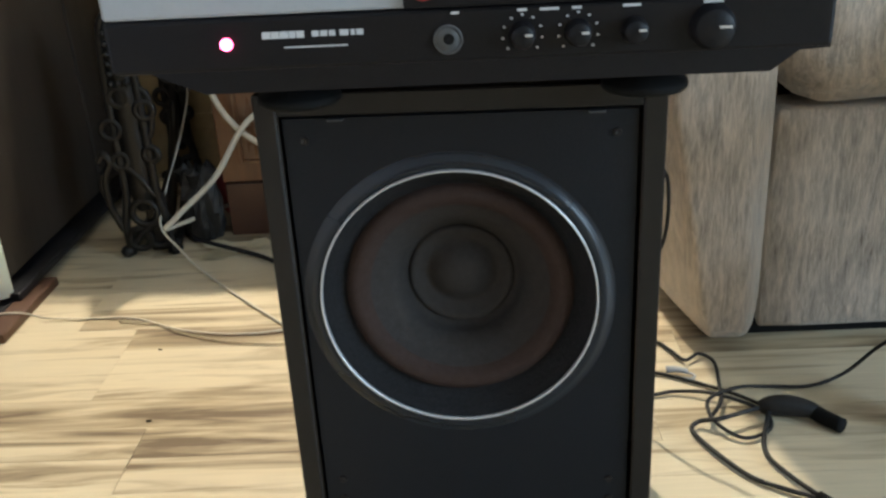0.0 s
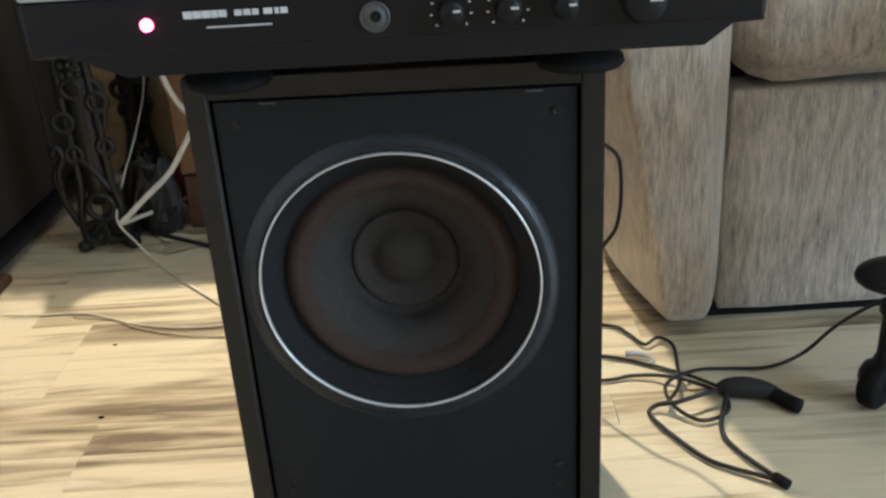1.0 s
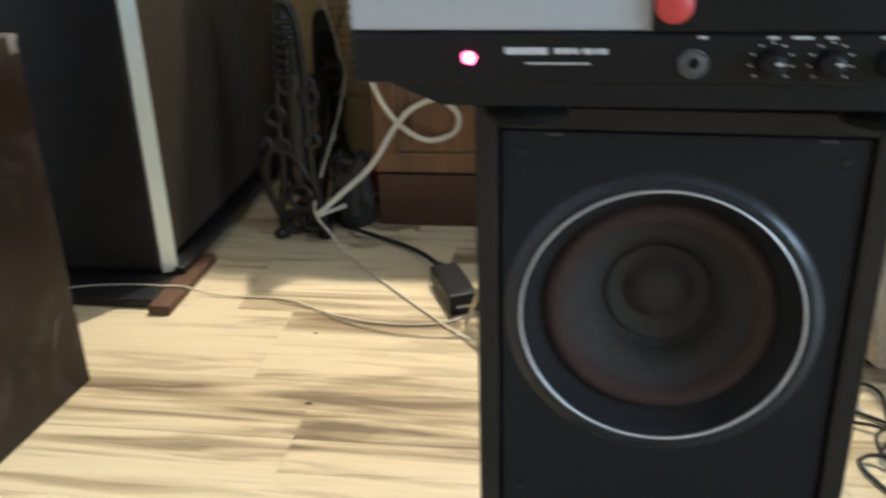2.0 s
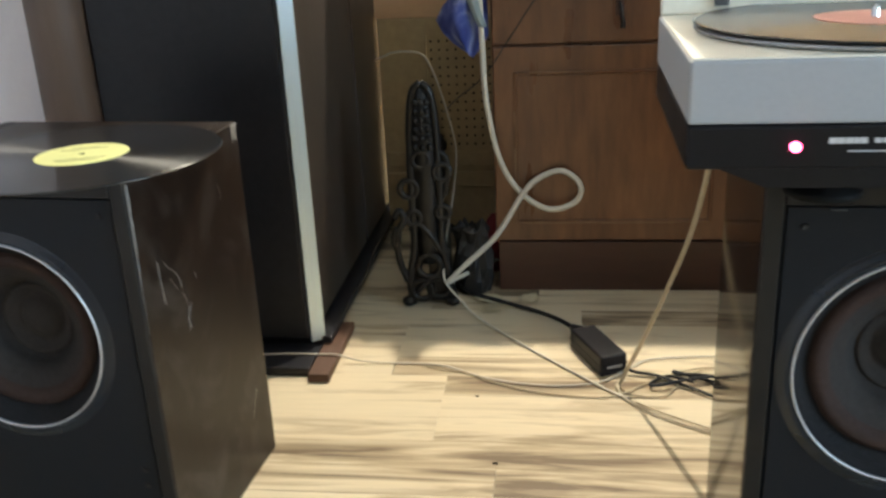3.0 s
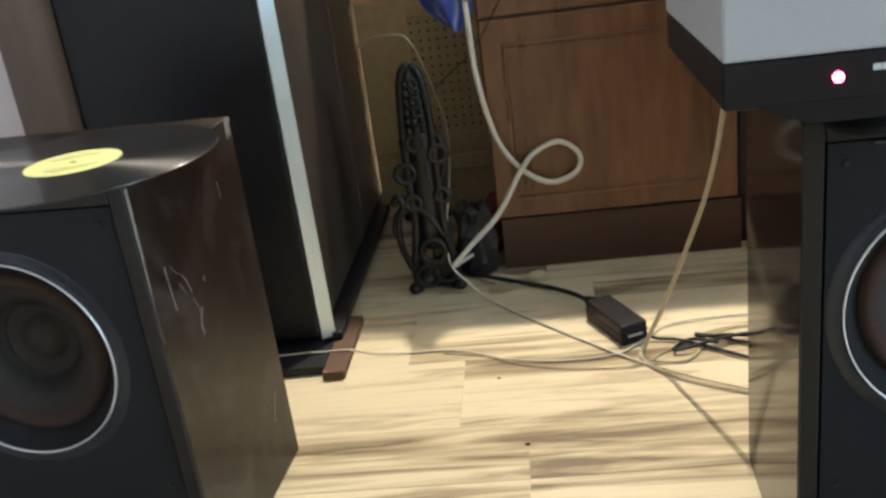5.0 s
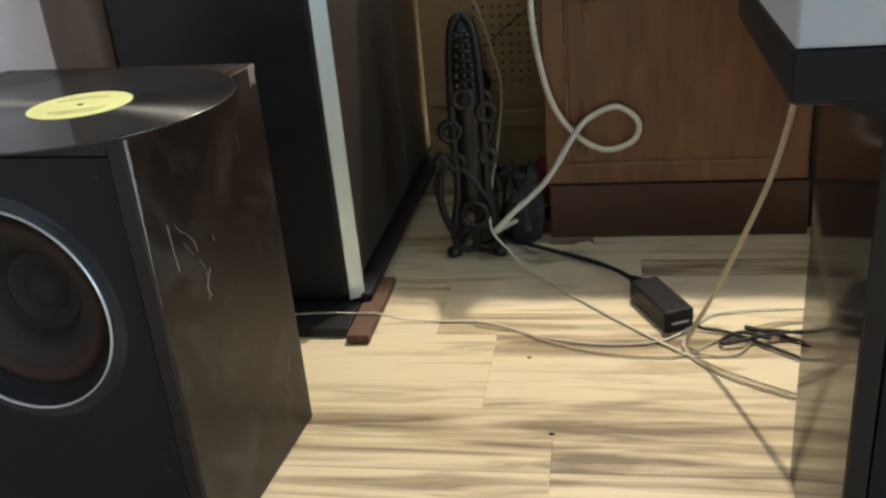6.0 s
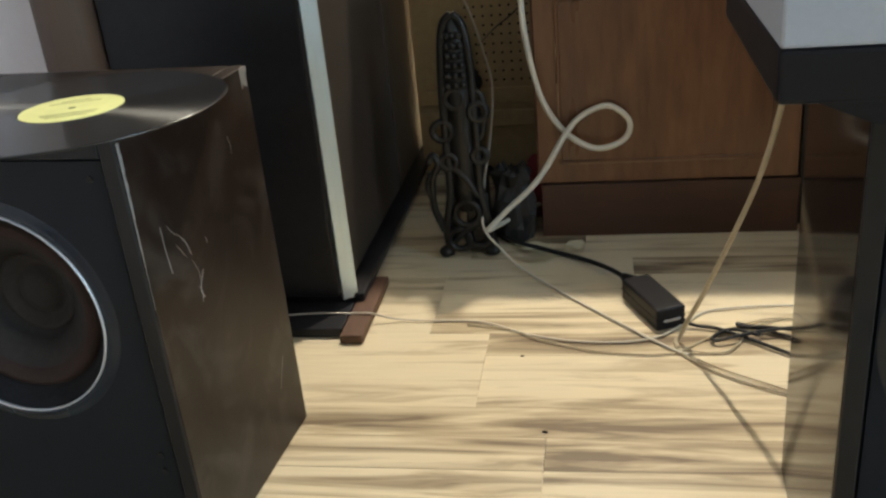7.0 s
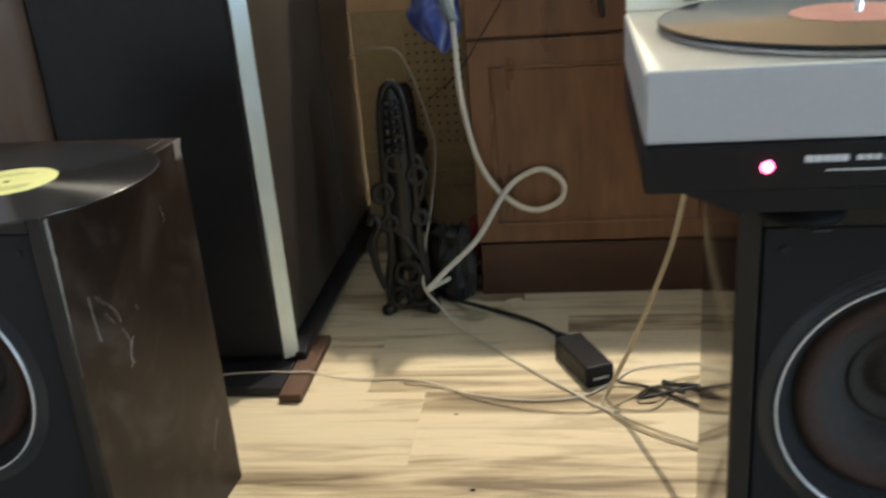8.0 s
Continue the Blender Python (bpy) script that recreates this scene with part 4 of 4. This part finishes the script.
cord("player_cable", [(-0.090, 0.795, 0.53), (-0.084, 0.838, 0.522), (-0.077, 0.872, 0.49), (-0.074, 0.926, 0.40), (-0.084, 0.972, 0.30), (-0.106, 1.017, 0.20), (-0.132, 1.063, 0.10), (-0.150, 1.092, 0.04), (-0.160, 1.10, 0.010), (-0.166, 1.094, 0.0045), (-0.163, 1.080, 0.0035)], 0.0033, M_YCORD, "cream lead hanging from the record player to the floor")
cord("speaker_wire", [(-0.86, 0.98, 0.03), (-0.86, 1.08, 0.02), (-0.82, 1.138, 0.0178), (-0.76, 1.158, 0.0178), (-0.70, 1.164, 0.0178), (-0.66, 1.163, 0.0178), (-0.622, 1.163, 0.0176), (-0.585, 1.166, 0.006), (-0.53, 1.165, 0.003), (-0.449, 1.160, 0.003), (-0.364, 1.116, 0.003), (-0.275, 1.097, 0.003), (-0.195, 1.109, 0.003), (-0.145, 1.156, 0.003), (-0.104, 1.192, 0.003), (0.0, 1.205, 0.003), (0.08, 1.19, 0.003)], 0.0016, M_WCORD, "thin cream speaker wire along the floor")
cord("speaker_wire", [(-0.47, 1.152, 0.003), (-0.40, 1.135, 0.003), (-0.364, 1.108, 0.003), (-0.276, 1.073, 0.003), (-0.182, 1.064, 0.003), (-0.13, 1.10, 0.003), (-0.085, 1.136, 0.003), (-0.018, 1.165, 0.003), (0.06, 1.15, 0.003)], 0.0014, M_YCORD, "thin cream speaker wire along the floor")
cord("speaker_wire", [(-0.172, 1.078, 0.004), (-0.10, 1.07, 0.003), (-0.05, 1.14, 0.003), (0.01, 1.165, 0.003), (0.08, 1.13, 0.003)], 0.0014, M_YCORD, "thin cream speaker wire along the floor")
cord("speaker_wire", [(-0.165, 1.085, 0.003), (-0.155, 1.058, 0.003), (-0.113, 1.013, 0.003), (-0.037, 0.965, 0.003), (0.03, 0.93, 0.003)], 0.0017, M_YCORD, "thin cream speaker wire along the floor")
cord("speaker_wire", [(-0.140, 1.050, 0.003), (-0.10, 1.018, 0.003), (-0.05, 0.985, 0.003), (0.02, 0.940, 0.003)], 0.0013, M_YCORD, "thin cream speaker wire along the floor")
cord("mains_cable", [(-0.46, 1.50, 0.012), (-0.427, 1.454, 0.008), (-0.36, 1.411, 0.007), (-0.297, 1.37, 0.007), (-0.255, 1.322, 0.012), (-0.231, 1.281, 0.016)], 0.0042, M_BCORD, "black mains lead to the power adapter")
cord("mains_cable", [(-0.155, 1.145, 0.014), (-0.135, 1.14, 0.006), (-0.096, 1.127, 0.005), (-0.012, 1.057, 0.005), (0.05, 1.0, 0.005)], 0.0027, M_BCORD, "black lead on the floor from the adapter")
cord("mains_cable", [(0.06, 1.06, 0.005), (0.0, 1.102, 0.005), (-0.063, 1.14, 0.005), (-0.075, 1.145, 0.005), (-0.066, 1.135, 0.006), (-0.03, 1.125, 0.010), (0.06, 1.11, 0.006)], 0.0027, M_BCORD, "black lead bent in a tight loop")
cord("mains_cable", [(0.08, 1.12, 0.012), (0.005, 1.122, 0.012), (-0.054, 1.111, 0.011), (-0.106, 1.094, 0.008), (-0.114, 1.104, 0.006), (-0.086, 1.128, 0.006), (-0.05, 1.10, 0.0120)], 0.0027, M_BCORD, "black lead bent in a tight loop")
cord("thin_wire", [(-0.25, 1.478, 0.585), (-0.29, 1.47, 0.56), (-0.34, 1.465, 0.49), (-0.39, 1.48, 0.42), (-0.45, 1.60, 0.36), (-0.50, 1.75, 0.30)], 0.0013, M_BCORD, "thin dark wire hanging from the cloth", 6)

ad = thing("power_adapter", pose(-0.192, 1.194, 0.0, 0, 0, 24), "black power adapter brick on the floor", "adapter")
part("brick", box(-0.023, 0.023, -0.059, 0.058, 0.0, 0.035, 0.004, 3), M_BLACK, ad)
part("seam", box(-0.0233, 0.0233, -0.0593, 0.0583, 0.0175, 0.0185), M_RUBBER, ad)
part("outlet", box(-0.012, 0.015, -0.0602, -0.058, 0.013, 0.017, 0.0005, 1), M_STROBE, ad, "pale moulded mark")
part("strain_relief", tube([(0, 0.055, 0.019), (0.0, 0.075, 0.018), (0, 0.098, 0.016)], 0.016, 10, 5, lambda s: 1 - 0.62 * s), M_BLACK, ad, "", True)

cord("black_cable", [(0.20, 1.06, 0.004), (0.307, 1.031, 0.004), (0.329, 1.005, 0.005), (0.344, 0.972, 0.006), (0.365, 0.984, 0.008), (0.380, 0.966, 0.006), (0.373, 0.914, 0.008), (0.362, 0.864, 0.010), (0.340, 0.830, 0.010)], 0.0024, M_BCORD, "black cable tangled on the floor")
cord("black_cable", [(0.18, 0.98, 0.004), (0.292, 0.950, 0.004), (0.341, 0.924, 0.004), (0.383, 0.893, 0.005), (0.407, 0.859, 0.010)], 0.0024, M_BCORD, "black cable tangled on the floor")
cord("black_cable", [(0.19, 0.90, 0.004), (0.279, 0.895, 0.004), (0.315, 0.900, 0.005), (0.354, 0.887, 0.010), (0.394, 0.860, 0.010), (0.412, 0.840, 0.006), (0.404, 0.812, 0.005), (0.371, 0.798, 0.006), (0.345, 0.824, 0.012), (0.348, 0.865, 0.014), (0.390, 0.896, 0.010), (0.435, 0.904, 0.005), (0.482, 0.902, 0.005), (0.530, 0.918, 0.012), (0.560, 0.90, 0.06), (0.585, 0.86, 0.11), (0.62, 0.82, 0.15)], 0.0024, M_BCORD, "black cable running up to the swivel chair")
cord("black_cable", [(0.416, 0.846, 0.010), (0.408, 0.830, 0.010), (0.389, 0.778, 0.005), (0.397, 0.738, 0.005), (0.425, 0.681, 0.007)], 0.0028, M_BCORD, "black cable ending in a small plug")
cord("black_cable", [(0.425, 0.684, 0.007), (0.383, 0.711, 0.005), (0.354, 0.737, 0.005), (0.319, 0.809, 0.005), (0.327, 0.829, 0.008), (0.352, 0.823, 0.016), (0.40, 0.842, 0.016)], 0.0028, M_BCORD, "black cable looped on the floor")
cord("black_cable", [(0.225, 0.865, 0.34), (0.276, 0.862, 0.313), (0.287, 0.862, 0.284), (0.284, 0.862, 0.225), (0.262, 0.866, 0.18), (0.235, 0.88, 0.05), (0.20, 0.95, 0.006)], 0.0022, M_BCORD, "black cable drooping beside the loudspeaker")
pl = thing("cable_connector", pose(0, 0, 0), "black moulded connector lying on the floor", "connector")
part("body", tube([(0.405, 0.852, 0.010), (0.418, 0.850, 0.013), (0.440, 0.846, 0.014), (0.462, 0.838, 0.013), (0.470, 0.832, 0.012)], 0.013, 12, 6, lambda s: 0.55 + 0.45 * math.sin(math.pi * min(1, s * 1.15))), M_BCORD, pl, "", True)
part("sleeve", tube([(0.462, 0.838, 0.011), (0.475, 0.822, 0.010), (0.486, 0.808, 0.010)], 0.009, 12, 4), M_RUBBER, pl, "", True)
part("tip", tube([(0.418, 0.692, 0.007), (0.427, 0.678, 0.007)], 0.006, 10, 2), M_RUBBER, pl, "", True)
wp = thing("white_plug", pose(0.327, 0.945, 0.0), "small white plug with a loose end on the floor", "plug")
part("body", tube([(-0.012, 0.004, 0.007), (0.0, 0.002, 0.008), (0.014, -0.003, 0.007)], 0.0048, 10, 4, lambda s: 1 - 0.3 * s), M_PALE, wp, "", True)
part("tail", tube([(0.012, -0.002, 0.006), (0.022, -0.008, 0.004), (0.016, -0.014, 0.003), (0.004, -0.012, 0.003)], 0.0018, 8, 5), M_PALE, wp, "", True)

random.seed(4)
for x, y, s, a in ((-0.371, 1.394, 0.035, 20), (-0.312, 1.433, 0.026, 60), (-0.388, 1.437, 0.03, -15), (-0.60, 1.78, 0.05, 10)):
    bm = bmesh.new()
    ring = [bm.verts.new((s * (0.8 + 0.35 * random.random()) * math.cos(k * math.pi / 5), 0.7 * s * (0.7 + 0.5 * random.random()) * math.sin(k * math.pi / 5), 0.003 + 0.004 * random.random())) for k in range(10)]
    f = bm.faces.new(ring)
    bmesh.ops.solidify(bm, geom=[f], thickness=0.0012)
    ob = link("paper_scrap", bm, M_PAPER)
    ob.matrix_world = pose(x, y, 0.0, 0, 0, a)
    tagged(ob, "torn scrap of cream paper on the floor", "paper", "paper scraps")
for x, y, s in ((-0.340, 0.882, 0.0035), (-0.380, 1.063, 0.0028)):
    bm = ball((0, 0, 0.0008), s, scale=(1.2, 0.7, 0.3), seg=8)
    ob = link("crumb", bm, M_RUBBER)
    ob.matrix_world = pose(x, y, 0)
    tagged(ob, "tiny dark crumb on the floor", "crumb", "crumbs")

# ---- ceiling lamp ----
ch = thing("ceiling_lamp", pose(LAMP.x, LAMP.y, 0), "ceiling lamp with three warm bulbs", "lamp")
part("rose", lathe([(0.0005, CEIL), (0.06, CEIL), (0.05, CEIL - 0.03), (0.0005, CEIL - 0.035)], 24), M_CHROME, ch, "", True)
part("rod", lathe([(0.006, CEIL - 0.03), (0.006, LAMP.z + 0.06)], 12), M_CHROME, ch, "", True)
for dx, dy, power in BULBS:
    part("arm", tube([(0, 0, LAMP.z + 0.07), (dx * 0.5, dy * 0.5, LAMP.z + 0.05), (dx, dy, LAMP.z + 0.06)], 0.005, 8, 5), M_CHROME, ch, "", True)
    b = part("bulb", ball((dx, dy, LAMP.z - 0.055), 0.028), M_BULB, ch, "glowing warm bulb", True)

    part("shade", lathe([(0.018, LAMP.z + 0.01), (0.05, LAMP.z - 0.02), (0.085, LAMP.z - 0.075), (0.10, LAMP.z - 0.135), (0.097, LAMP.z - 0.135), (0.082, LAMP.z - 0.075), (0.047, LAMP.z - 0.023), (0.018, LAMP.z + 0.007)], 32), M_CEIL, ch, "white opaque shade", True).location = (dx, dy, 0)
    part("socket", lathe([(0.014, LAMP.z + 0.05), (0.016, LAMP.z - 0.03)], 14), M_CHROME, ch, "", True).location = (dx, dy, 0)

# ---- floor strips ----
SW = 0.0647


def strip_mesh(name, length):
    bm = box(0, length - 0.0004, 0, SW - 0.0003, -0.004, 0.0, 0.00015, 1)
    me = bpy.data.meshes.new(name)
    bm.to_mesh(me)
    bm.free()
    me.materials.append(M_FLOOR)
    return me


LENGTHS = [0.62, 0.78, 0.94, 1.10, 1.28]
MESHES = [strip_mesh("floor_strip", q) for q in LENGTHS]
rng = random.Random(11)
rest = bmesh.new()
row0 = -32
count = 0
for k in range(row0, 29):
    y = 0.936 + k * SW
    if y < Y0 or y + SW > Y1:
        continue
    anchor = -0.433 if k in (0, 1, 2) else (-0.338 if k in (-2, -3) else (-0.525 if k in (3, 4, 5) else rng.uniform(-0.6, 0.6)))
    for side in (1, -1):
        x = anchor
        while X0 < x < X1:
            q = rng.randrange(len(LENGTHS))
            a = x if side > 0 else x - LENGTHS[q]
            near = 0.2 < y < 2.0 and a >= X0 and a + LENGTHS[q] <= X1 and a < 1.1 and count < 290
            if near:
                ob = new("plank", MESHES[q])
                ob.location = (a, y, 0)
                ob.parent = floor
                count += 1
            else:
                v = [rest.verts.new(c) for c in ((max(a, X0), y, -0.0002), (min(a + LENGTHS[q] - 0.001, X1), y, -0.0002), (min(a + LENGTHS[q] - 0.001, X1), y + SW - 0.0007, -0.0002), (max(a, X0), y + SW - 0.0007, -0.0002))]
                rest.faces.new(v)
            x += side * LENGTHS[q]
ob = part("planks_beyond", rest, M_FLOOR, floor)
tagged(ob, kind="stuff")
